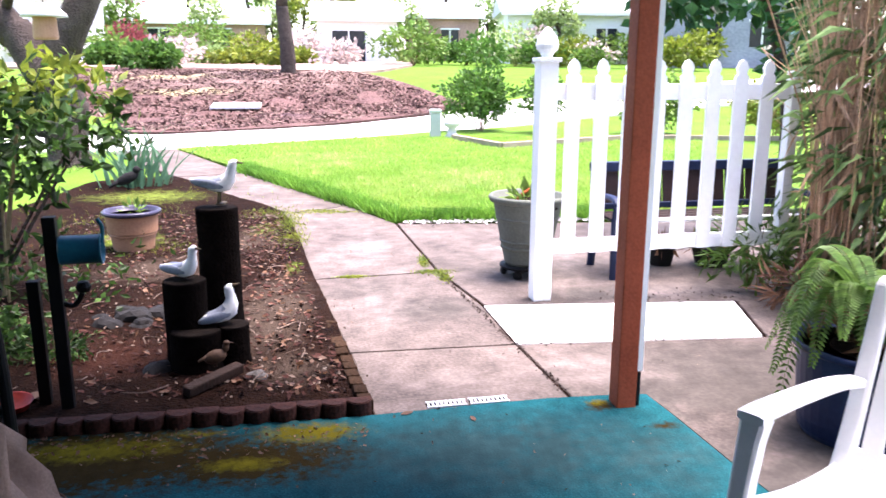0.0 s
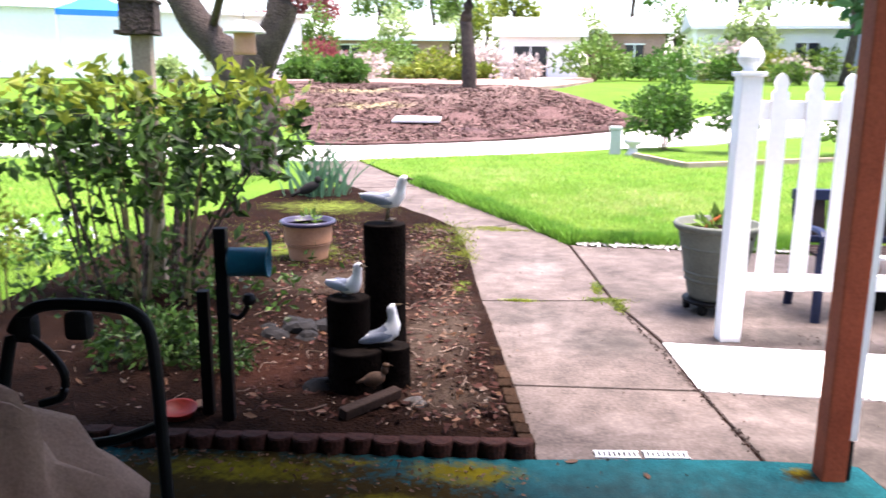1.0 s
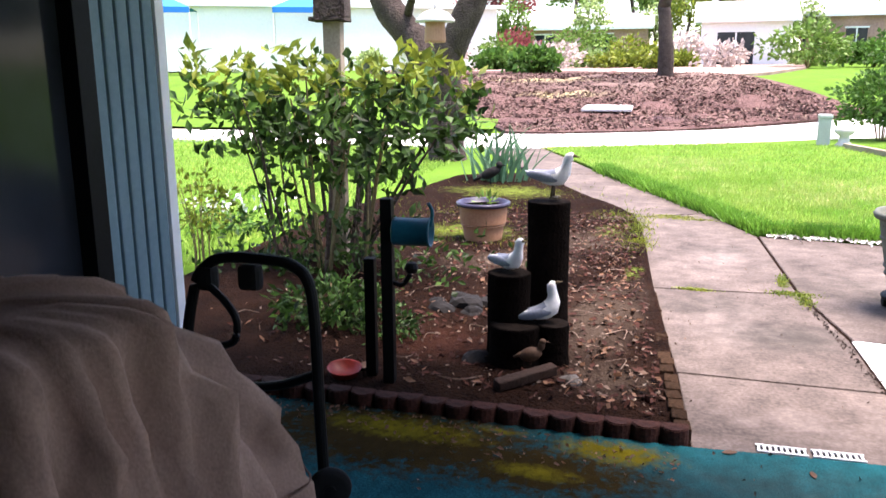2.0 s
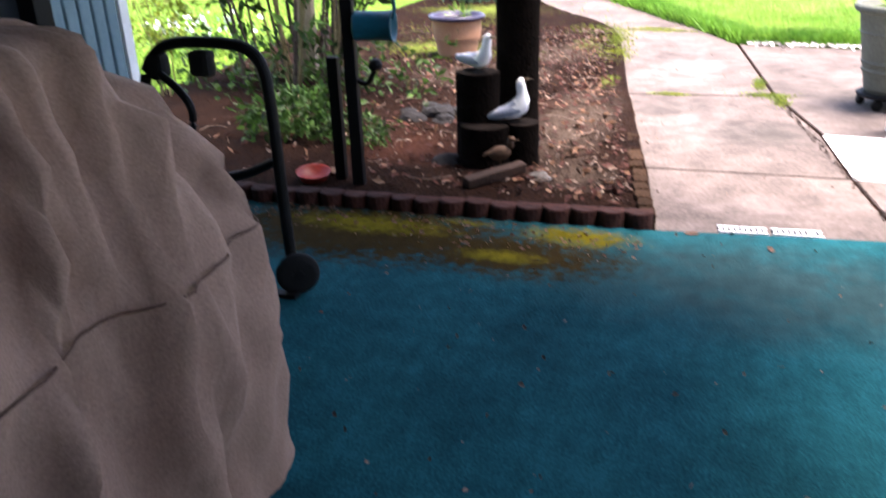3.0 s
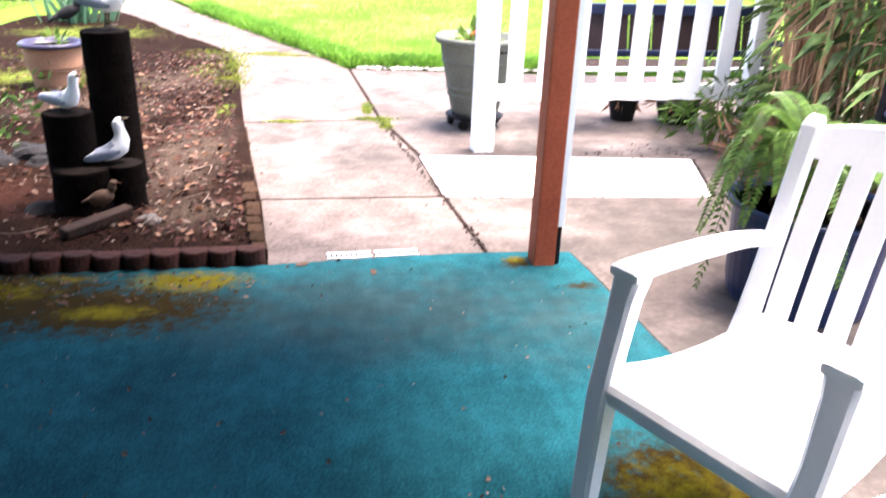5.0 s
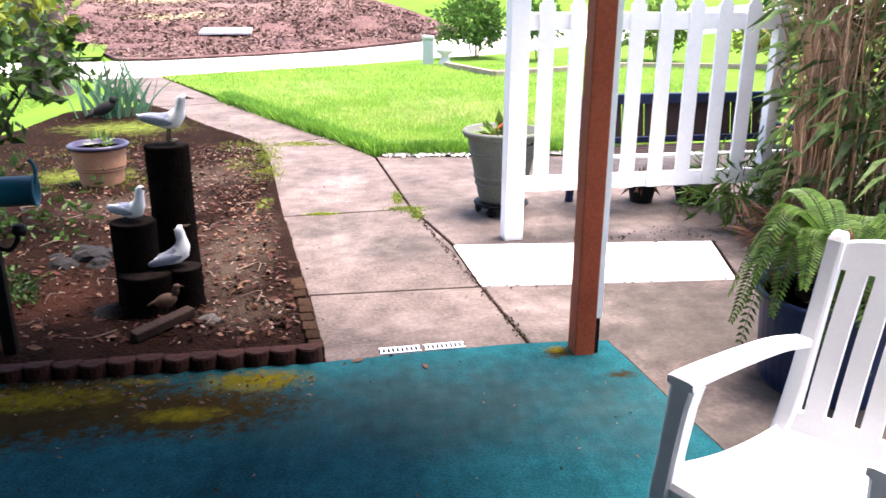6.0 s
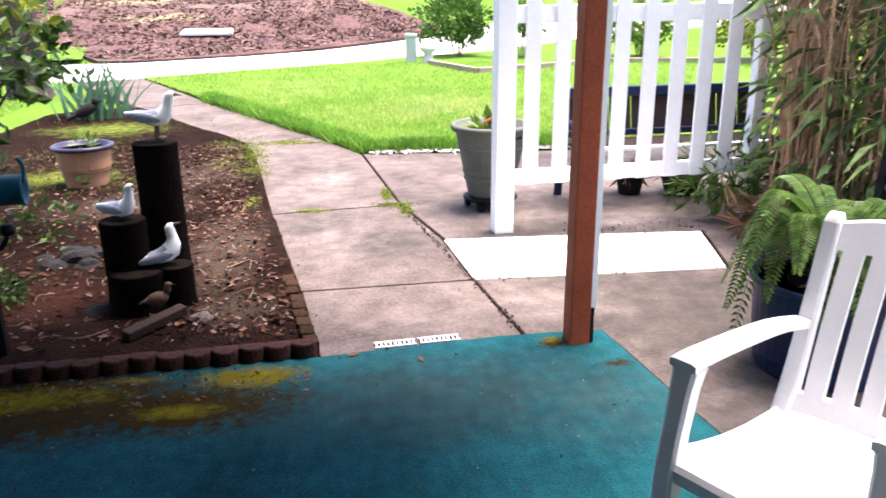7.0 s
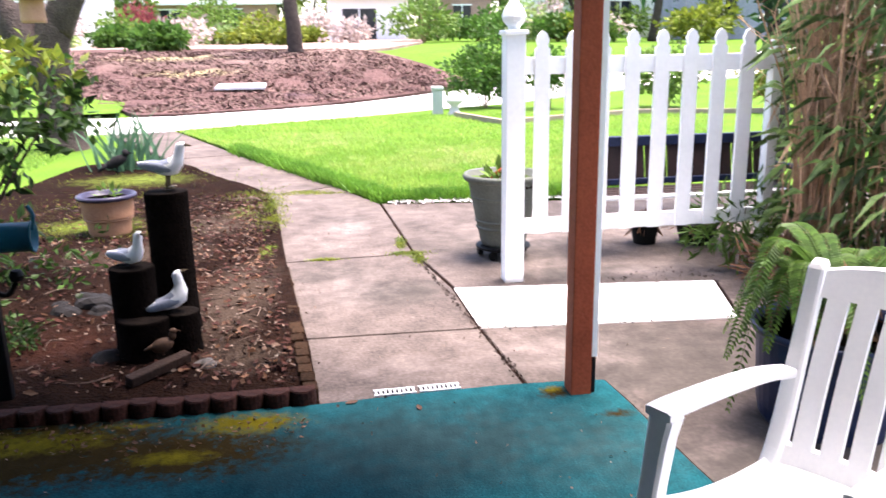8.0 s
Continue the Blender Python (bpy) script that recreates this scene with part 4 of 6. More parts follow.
def swept(bm, sections):
    """A bar with a rounded rectangular section; sections: centre x, y, z and half sizes along two axes (a, b vectors)."""
    rings = []
    for c, a, b in sections:
        c, a, b = Vector(c), Vector(a), Vector(b)
        rings.append([bm.verts.new(c + a * u + b * v) for u, v in ((-1, -0.7), (-0.7, -1), (0.7, -1), (1, -0.7), (1, 0.7), (0.7, 1), (-0.7, 1), (-1, 0.7))])
    for p, q in zip(rings, rings[1:]):
        for k in range(8):
            bm.faces.new((p[k], p[(k + 1) % 8], q[(k + 1) % 8], q[k]))
    bm.faces.new(rings[0][::-1])
    bm.faces.new(rings[-1])
    bmesh.ops.recalc_face_normals(bm, faces=bm.faces[:])
    return bm


def sheet(rows, thick, skip=()):
    """A moulded sheet from rows of points, thickened downwards or backwards by the vector thick, with open slots at the skipped cells."""
    bm = bmesh.new()
    grid = [[bm.verts.new(q) for q in row] for row in rows]
    for r in range(len(grid) - 1):
        for c in range(len(grid[0]) - 1):
            if (r, c) not in skip:
                bm.faces.new((grid[r][c], grid[r][c + 1], grid[r + 1][c + 1], grid[r + 1][c]))
    bmesh.ops.delete(bm, geom=[v for v in bm.verts if not v.link_faces], context="VERTS")
    ext = bmesh.ops.extrude_face_region(bm, geom=bm.faces[:])
    for v in ext["geom"]:
        if isinstance(v, bmesh.types.BMVert):
            v.co += Vector(thick)
    bmesh.ops.recalc_face_normals(bm, faces=bm.faces[:])
    return bm


def chair(x, y, rz, label):
    """A moulded resin armchair; its front edge runs along x and its back lies towards +y."""
    ob = thing("armchair", x, y, 0.006, rz, label, "chair", "patio chairs")

    def seat_z(v):
        return 0.366 - 0.026 * math.sin(math.pi * min(1.0, v * 1.05)) - 0.010 * v

    # dished seat with four narrow slots, rolled over at the front edge
    cuts = [-1.0, -0.96, -0.86, -0.7]
    for c in (-0.5, -0.17, 0.17, 0.5):
        cuts += [c - 0.09, c - 0.008, c + 0.008, c + 0.09]
    cuts += [0.7, 0.86, 0.96, 1.0]
    slots = [c for c in range(len(cuts) - 1) if cuts[c + 1] - cuts[c] < 0.02]
    rows = [[(u * 0.232, -0.028, 0.322) for u in cuts], [(u * 0.235, -0.030, 0.346) for u in cuts], [(u * 0.236, -0.022, 0.359) for u in cuts], [(u * 0.236, -0.008, 0.365) for u in cuts]]
    for k in range(1, 19):
        v = k / 18
        w = 0.236 - 0.044 * v
        bow = 0.012 * math.sin(math.pi * v)
        rows.append([(u * w + (bow * (1 if u > 0 else -1) if abs(u) < 0.6 else 0), -0.008 + 0.448 * v, seat_z(v) + (0.012 * max(0, abs(u) - 0.86) / 0.14)) for u in cuts])
    skip = {(r, c) for c in slots for r in range(11, 18)}
    part("seat", sheet(rows, (0, 0.006, -0.011), skip), PLASTIC, ob)
    for sg in (-1, 1):
        part("side_apron", swept(bmesh.new(), [((sg * 0.226, 0.0, 0.335), (0.008, 0, 0), (0, 0, 0.026)), ((sg * 0.208, 0.22, 0.322), (0.008, 0, 0), (0, 0, 0.024)), ((sg * 0.186, 0.43, 0.325), (0.008, 0, 0), (0, 0, 0.024))]), PLASTIC, ob)
        # front leg, rising past the seat into the arm
        part("front_leg", swept(bmesh.new(), [((sg * 0.208, -0.046, 0.0), (0.030, 0, 0), (0, 0.027, 0)), ((sg * 0.208, -0.045, 0.022), (0.030, 0, 0), (0, 0.027, 0)), ((sg * 0.209, -0.044, 0.028), (0.024, 0, 0), (0, 0.022, 0)),
             ((sg * 0.220, -0.012, 0.33), (0.026, 0, 0), (0, 0.026, 0)), ((sg * 0.222, 0.004, 0.42), (0.025, 0, 0), (0, 0.023, 0)), ((sg * 0.221, 0.022, 0.53), (0.028, 0, 0), (0, 0.024, 0)), ((sg * 0.219, 0.032, 0.577), (0.032, 0, 0), (0, 0.027, 0))]), PLASTIC, ob)
        # flat arm, square in front, bending inward to the back
        line = arc([(0.219, 0.002, 0.586), (0.220, 0.05, 0.590), (0.219, 0.16, 0.590), (0.216, 0.28, 0.588), (0.211, 0.37, 0.584), (0.196, 0.45, 0.576)], 4)
        part("arm", swept(bmesh.new(), [((sg * q.x, q.y, q.z), (0.034 - 0.010 * k / len(line), 0, 0), (0, 0, 0.013 if k else 0.011)) for k, q in enumerate(line)]), PLASTIC, ob)
        part("back_leg", swept(bmesh.new(), [((sg * 0.205, 0.56, 0.0), (0.026, 0, 0), (0, 0.024, 0)), ((sg * 0.196, 0.50, 0.2), (0.024, 0, 0), (0, 0.026, 0)), ((sg * 0.184, 0.44, 0.352), (0.022, 0, 0), (0, 0.03, 0))]), PLASTIC, ob)
        # broad back upright, flaring where it meets the seat
        part("back_upright", swept(bmesh.new(), [((sg * 0.192, 0.405, 0.335), (0.020, 0, 0), (0, 0.034, 0.01)), ((sg * 0.189, 0.424, 0.40), (0.023, 0, 0), (0, 0.022, 0.008)), ((sg * 0.186, 0.440, 0.48), (0.023, 0, 0), (0, 0.016, 0.007)), ((sg * 0.187, 0.488, 0.67), (0.021, 0, 0), (0, 0.015, 0.006)),
             ((sg * 0.190, 0.532, 0.83), (0.021, 0, 0), (0, 0.015, 0.006)), ((sg * 0.190, 0.535, 0.84), (0.017, 0, 0), (0, 0.012, 0.005))]), PLASTIC, ob)

    def back_pt(u, z):
        t = (z - 0.36) / 0.47
        hollow = 0.026 * (1 - (u / 0.17) ** 2)
        return (u, 0.408 + 0.124 * t - 0.010 * math.sin(math.pi * min(max(t, 0), 1)) + hollow, z)

    us = [-0.170 + 0.340 * k / 12 for k in range(13)]
    part("top_rail", sheet([[back_pt(u, 0.760 + (0.062 + 0.022 * (1 - (u / 0.17) ** 2)) * r / 4) for u in us] for r in range(5)], (0, 0.016, 0.004)), PLASTIC, ob)
    part("lower_rail", sheet([[back_pt(u, 0.345 + 0.058 * r / 4) for u in us] for r in range(5)], (0, 0.014, 0.004)), PLASTIC, ob)
    for k in range(5):
        c = -0.1285 + k * 0.06425
        part("back_slat", sheet([[back_pt(c + d, 0.395 + 0.377 * r / 9) for d in (-0.0228, -0.019, 0.0, 0.019, 0.0228)] for r in range(10)], (0, 0.012, 0.003)), PLASTIC, ob)
    return ob


chair_one = chair(0.967, -1.707, -60, "white moulded resin armchair with a slatted back")
copy_thing(chair_one, pose(0.745, -2.526, 0.006, 0, 0, -66))

# ---- bench behind the fence ----
bench = thing("garden_bench", 2.36, 2.15, 0, 4, "dark garden bench with brown slats and navy frame", "bench")
bench.matrix_world = bench.matrix_world @ Matrix.Diagonal((1.36, 1.0, 0.94, 1.0))
for sx in (-0.52, 0.52):
    part("end_frame", tube(arc([(sx, -0.28, 0.0), (sx, -0.27, 0.4), (sx, -0.27, 0.56), (sx, 0.1, 0.57), (sx, 0.14, 0.76)], 5), 0.022, 8), BENCH_BLUE, bench, "navy metal end frame")
    part("back_leg", tube([(sx, 0.14, 0.0), (sx, 0.08, 0.42)], 0.022, 8), BENCH_BLUE, bench)
for k in range(5):
    part("seat_slat", box(-0.52, -0.27 + k * 0.075, 0.40, 0.52, -0.21 + k * 0.075, 0.42, 0.004), STEEL if k == 0 else BENCH_BROWN, bench)
for k in range(9):
    u = -0.5 + k * 0.118
    bm = box(u, -0.01, -0.02, u + 0.108, 0.012, 0.28, 0.004)
    bmesh.ops.transform(bm, matrix=pose(0, 0.10, 0.45, -10, 0, 0), verts=bm.verts[:])
    part("back_slat", bm, BENCH_BROWN, bench)
part("top_rail", box(-0.54, 0.12, 0.71, 0.54, 0.18, 0.78, 0.008), BENCH_BLUE, bench)
part("low_rail", box(-0.52, 0.07, 0.44, 0.52, 0.11, 0.48, 0.006), BENCH_BLUE, bench)
for x, y, r, h in ((2.15, 2.2, 0.1, 0.15), (2.5, 2.15, 0.14, 0.14)):
    b = thing("black_pot", x, y, 0, 0, "small black plastic nursery pot with dry leaves", "plant pot", "black pots")
    part("body", lathe([(0, 0), (r * 0.75, 0), (r, h * 0.92), (r * 1.06, h * 0.93), (r * 1.06, h), (r * 0.96, h), (r * 0.93, h * 0.8), (0, h * 0.8)], 24), BLACK_RUBBER, b)
    p, d = poly_leaf_cloud(rngp, 60, (0, 0, h), (r * 1.4, r * 1.4, 0.06), 0.2)
    o = leaves_mesh("dry_leaves", p, d, 0.09, 0.03, DEAD_LEAF, rngp)
    o.parent = b

# ---- nandina bush by the house ----


def nandina(x, y, seed):
    rng = np.random.default_rng(seed)
    ob = thing("nandina_bush", x, y, 0.02, 0, "tall leafy nandina bush with many bare canes", "shrub")
    tips = []
    for k in range(22):
        a = rng.random() * 2 * math.pi
        r0, r1 = rng.uniform(0.05, 0.45), rng.uniform(0.3, 1.0)
        h = rng.uniform(1.0, 1.42) * (1.0 - 0.12 * r1)
        p0 = (r0 * math.cos(a) * 1.1, r0 * math.sin(a) * 0.5, -0.02)
        p1 = ((r0 + r1) / 2 * math.cos(a + 0.2), (r0 + r1) / 2 * math.sin(a + 0.2) * 0.5, h * 0.55)
        p2 = (r1 * math.cos(a + 0.3) * 0.92, r1 * math.sin(a + 0.3) * 0.5, h * 0.95)
        line = arc([p0, p1, p2], 6)
        part("cane", tube(line, rng.uniform(0.009, 0.018), 6, taper=0.45), BARK if k % 3 else STEM, ob)
        tips += [line[i] for i in range(4, len(line))]
    C = np.array([tuple(t) for t in tips])
    idx = rng.integers(0, len(C), 225)
    heads = C[idx] + rng.normal(size=(225, 3)) * [0.13, 0.13, 0.09]
    more = np.stack([rng.uniform(-0.95, 1.0, 190), rng.normal(size=190) * 0.28, rng.uniform(0.8, 1.4, 190)], 1)
    heads = np.concatenate([heads, more])
    heads = heads[rng.random(len(heads)) < np.clip((heads[:, 2] - 0.45) / 0.6, 0.10, 1)]
    heads = heads[heads[:, 2] < 1.42]
    n = len(heads) * 8
    base = np.repeat(heads, 8, axis=0) + rng.normal(size=(n, 3)) * 0.03
    aims = rng.normal(size=(n, 3)) + np.array([0, 0, -0.15])
    young = base[:, 2] + rng.normal(size=n) * 0.12 > 1.22
    o = leaves_mesh("foliage", base[~young], aims[~young], 0.104, 0.050, LEAF_DARK, rng)
    o.parent = ob
    o = leaves_mesh("young_foliage", base[young], aims[young] + [0, 0, 0.5], 0.10, 0.048, LEAF_LIME, rng)
    o.parent = ob
    n = 800
    P = np.stack([rng.normal(size=n) * 0.5, rng.normal(size=n) * 0.22, rng.random(n) ** 1.7 * 0.36], 1)
    o = leaves_mesh("low_foliage", P, rng.normal(size=(n, 3)) + [0, 0, 0.5], 0.075, 0.034, LEAF_DARK, rng)
    o.parent = ob


nandina(-2.38, 1.75, 21)
shrub("groundcover", -1.85, 0.72, 0.34, 0.24, LEAF_DARK, "low dark green groundcover at the bush's foot", 0.06, 700, 5, 0.0, 31)
shrub("groundcover", -1.45, 0.62, 0.22, 0.16, LEAF_DARK, "low dark green groundcover beside the posts", 0.04, 320, 4, 0.0, 32)
shrub("orange_azalea", -3.1, 1.35, 0.3, 0.75, LEAF_LIME, "sparse azalea with a few orange blooms", 0.05, 350, 6, 0.3, 33)

# ---- bird table and bird house on posts ----
bird = thing("bird_house", -2.42, 1.98, -0.11, 14, "weathered wooden bird house on a tall post", "bird house")
part("post", box(-0.058, -0.058, -0.03, 0.058, 0.058, 1.74, 0.006), POST_WOOD, bird)
part("floor", box(-0.14, -0.11, 1.74, 0.10, 0.11, 1.765, 0.004), BARK, bird)
part("side", box(0.07, -0.1, 1.765, 0.10, 0.1, 1.93, 0.004), BARK, bird)
part("front", box(-0.1, -0.11, 1.765, 0.07, -0.09, 1.93, 0.004), BARK, bird, "dark front board")
part("side", box(-0.11, -0.09, 1.765, -0.085, 0.1, 1.93, 0.004), POST_WOOD, bird)
part("roof", box(-0.11, -0.12, 1.93, 0.11, 0.12, 1.95, 0.004), BARK, bird)
feeder = thing("hanging_feeder", -3.6, 7.1, 1.67, 0, "tan bird feeder with a pale dome roof", "bird feeder")
part("body", lathe([(0.0, 0.0), (0.13, 0.0), (0.14, 0.03), (0.13, 0.25), (0.14, 0.26), (0.0, 0.27)], 24), TERRACOTTA, feeder)
part("roof", lathe([(0.26, 0.26), (0.25, 0.29), (0.17, 0.37), (0.08, 0.41), (0.0, 0.42)], 24), SIDEWALK, feeder, "pale dome roof", True)
part("hanger", tube([(0, 0, 0.42), (0, 0, 1.2)], 0.006, 6), BLACK, feeder)


# ---- trees ----
def limb(bm, p0, p1, r0, r1, rng, bend=0.15, steps=6):
    a, b = Vector(p0), Vector(p1)
    mid = (a + b) / 2 + Vector(rng.normal(size=3) * bend * (b - a).length)
    tube(arc([a, mid, b], steps), r0, 10, bm, taper=r1 / r0)


def tree(name, x, y, trunk, label, seed, crown=None, mat=LEAF_FAR, leaf=0.1, count=2500, group=""):
    """A tree from a list of limbs (from, to, thick, thin) and clumps of leaves (centre, radii)."""
    rng = np.random.default_rng(seed)
    ob = thing(name, x, y, ground_z(x, y) - 0.05, 0, label, "tree", group)
    for i, (p0, p1, r0, r1) in enumerate(trunk):
        bm = bmesh.new()
        limb(bm, p0, p1, r0, r1, rng, 0.05)
        for v in bm.verts:
            v.co += Vector((noise.noise(v.co * 3), noise.noise(v.co * 3 + Vector((5, 0, 0))), 0)) * r0 * 0.14
        part("trunk" if i == 0 else "limb", bm, BARK, ob, smooth=True)
    if crown:
        P, D = [], []
        for c, r in crown:
            p, d = poly_leaf_cloud(rng, count // len(crown), c, r, 0.25)
            P.append(p)
            D.append(d)
        P, D = np.concatenate(P), np.concatenate(D)
        o = leaves_mesh("crown", P, D + rng.normal(size=D.shape) * 0.9, leaf, leaf * 0.6, mat, rng)
        o.parent = ob
    return ob


tree("forked_tree", -3.9, 8.5, [((0, 0, -0.1), (0.0, 0, 0.95), 0.29, 0.27), ((-0.02, 0, 0.7), (-0.62, 0.1, 1.9), 0.25, 0.23), ((-0.6, 0.1, 1.8), (-1.45, 0.2, 3.1), 0.235, 0.2),
     ((0.03, 0, 0.7), (0.02, 0, 1.8), 0.24, 0.23), ((0.02, 0, 1.65), (0.6, 0.0, 3.1), 0.225, 0.17), ((-0.02, 0, 1.75), (0.1, 0.3, 3.4), 0.13, 0.09), ((-0.7, 0.1, 2.15), (0.3, -1.4, 3.0), 0.07, 0.04)],
     "old tree with two thick leaning trunks", 41, [((0.2, 0, 4.2), (1.8, 1.6, 0.9)), ((-1.6, 0.2, 4.0), (1.2, 1.2, 0.8))], LEAF_LIME, 0.1, 1600)
tree("bare_tree", -2.0, 24.0, [((0, 0, -0.1), (-0.15, 0, 2.2), 0.27, 0.2), ((-0.15, 0, 2.15), (-0.1, 0, 6), 0.2, 0.15), ((-0.15, 0, 3.2), (1.2, 0, 5.5), 0.1, 0.05), ((-0.15, 0, 3.6), (-1.6, 0, 6), 0.1, 0.05)],
     "slim grey tree trunk rising from the mulch", 42, [((0, 0, 6.5), (2.4, 2.4, 1.6))], LEAF_FAR, 0.2, 1200)

# ---- iris clump and crow statue ----
rng = np.random.default_rng(51)
iris = thing("iris_clump", -2.5, 6.35, 0.02, 0, "blue-green sword-leaved iris clump", "plant")
for k in range(46):
    a, r = rng.random() * 6.283, rng.uniform(0, 0.42)
    bx, by = r * math.cos(a), r * math.sin(a) * 0.6
    h, lean = rng.uniform(0.4, 0.72), rng.normal(size=2) * 0.14
    w = rng.uniform(0.02, 0.032)
    pa = rng.random() * 3.14
    bm = bmesh.new()
    rows = []
    for i in range(6):
        t = i / 5
        c = Vector((bx + lean[0] * t * t * 1.6 + bx * t * 0.5, by + lean[1] * t * t + by * 0.3 * t, h * t - 0.02))
        ww = w * (1 - t ** 2.5) + 0.0008
        rows.append([bm.verts.new(c + Vector((math.cos(pa), math.sin(pa), 0)) * ww), bm.verts.new(c + Vector((-math.sin(pa), math.cos(pa), 0)) * 0.004), bm.verts.new(c - Vector((math.cos(pa), math.sin(pa), 0)) * ww)])
    for p, q in zip(rows, rows[1:]):
        bm.faces.new((p[0], p[1], q[1], q[0]))
        bm.faces.new((p[1], p[2], q[2], q[1]))
    part("blade", bm, LEAF_IRIS, iris)
bm = bmesh.new()
ellipsoid(bm, (0, 0, 0.13), (0.13, 0.055, 0.06), pose(0, 0, 0, 0, -25, 0))
ellipsoid(bm, (0.1, 0, 0.22), (0.04, 0.035, 0.045))
tube([(0.13, 0, 0.225), (0.18, 0, 0.215)], 0.012, 6, bm, 0.2)
tube([(-0.09, 0, 0.1), (-0.2, 0, 0.03)], 0.03, 8, bm, 0.4)
tube([(0.0, 0.02, 0.1), (0.0, 0.02, 0.0)], 0.008, 6, bm)
tube([(0.0, -0.02, 0.1), (0.0, -0.02, 0.0)], 0.008, 6, bm)
single("crow_statue", bm, ROCK, pose(-2.5, 5.95, 0.03, 0, 0, 10), "dark grey crow statue standing in the bed", "statue", smooth=True)

# ---- by the lawn: service pedestal, roses, timber border, cover plate ----
PED_GREY = material("pale_grey_green_steel", (0.42, 0.46, 0.43), (0.33, 0.37, 0.34), rough=0.6, scale=4, fine=40, bump=0.05)
ped = thing("service_pedestal", 1.62, 12.55, 0, 0, "grey-green utility pedestal beside the sidewalk", "utility box")
part("body", box(-0.1, -0.1, 0, 0.1, 0.1, 0.48, 0.012), PED_GREY, ped)
part("cap", box(-0.115, -0.115, 0.48, 0.115, 0.115, 0.56, 0.03), PED_GREY, ped)
bm = lathe([(0.0, 0.0), (0.14, 0.0), (0.15, 0.04), (0.09, 0.1), (0.08, 0.2), (0.16, 0.26), (0.17, 0.32), (0.1, 0.36), (0.09, 0.44), (0.0, 0.47)], 20)
single("stone_urn", bm, SIDEWALK, pose(1.93, 12.4, 0, 0, 0, 0), "pale stone garden urn beside the utility box", "urn", smooth=True)
shrub("rose_bush", 2.7, 13.7, 0.85, 1.45, LEAF_ROSE, "dense green rose bush by the sidewalk", 0.12, 2300, 9, 0.08, 61, 0.6)
shrub("rose_bush", 3.9, 13.0, 0.6, 1.3, LEAF_ROSE, "thinner green rose bush in the border", 0.12, 800, 8, 0.25, 62, 0.6)
shrub("rose_bush", 6.2, 12.6, 0.9, 1.3, LEAF_FAR, "bright green shrub beyond the fence", 0.12, 1800, 8, 0.1, 63, 0.6)
shrub("rose_bush", 8.0, 11.4, 0.9, 1.2, LEAF_LIME, "yellow-green shrub beyond the fence", 0.12, 1800, 8, 0.1, 64, 0.6)
for x0, y0, x1, y1 in ((1.9, 11.9, 2.5, 10.2), (2.5, 10.2, 5.2, 11.6), (5.2, 11.6, 8.5, 11.0)):
    L = math.hypot(x1 - x0, y1 - y0)
    single("border_timber", box(0, -0.05, 0, L, 0.05, 0.1, 0.012), POST_WOOD, pose(x0, y0, 0.02, 0, 0, math.degrees(math.atan2(y1 - y0, x1 - x0))), "weathered timber edging of the rose bed", "timber", "bed timbers")
draped("rose_bed", [(1.95, 12.0), (2.5, 10.3), (5.2, 11.7), (8.4, 11.1), (8.6, 14.2), (4, 14.8), (2.2, 13.9)], 0.045, GRASS_GROUND, 0.6, "weedy ground under the roses", "bed", rough=0.02)
single("cover_plate", slab([(-0.62, -0.55), (0.62, -0.55), (0.62, 0.55), (-0.62, 0.55)], 0, 0.06, bevel=0.015), SIDEWALK, pose(-2.95, 18.2, ground_z(-3, 18.2) + 0.06, 3, 0, 4), "pale square utility cover in the mulch", "cover")
draped("left_grass", [(-12, 13.2), (-6.4, 14.0), (-4.9, 14.2), (-5.4, 16.5), (-7.2, 17.7), (-12, 22), (-30, 22), (-30, 13)], 0.05, GRASS_GROUND, 1.5, "bright green grass beside the mulch", "lawn", rough=0.05)

# ---- bamboo ----


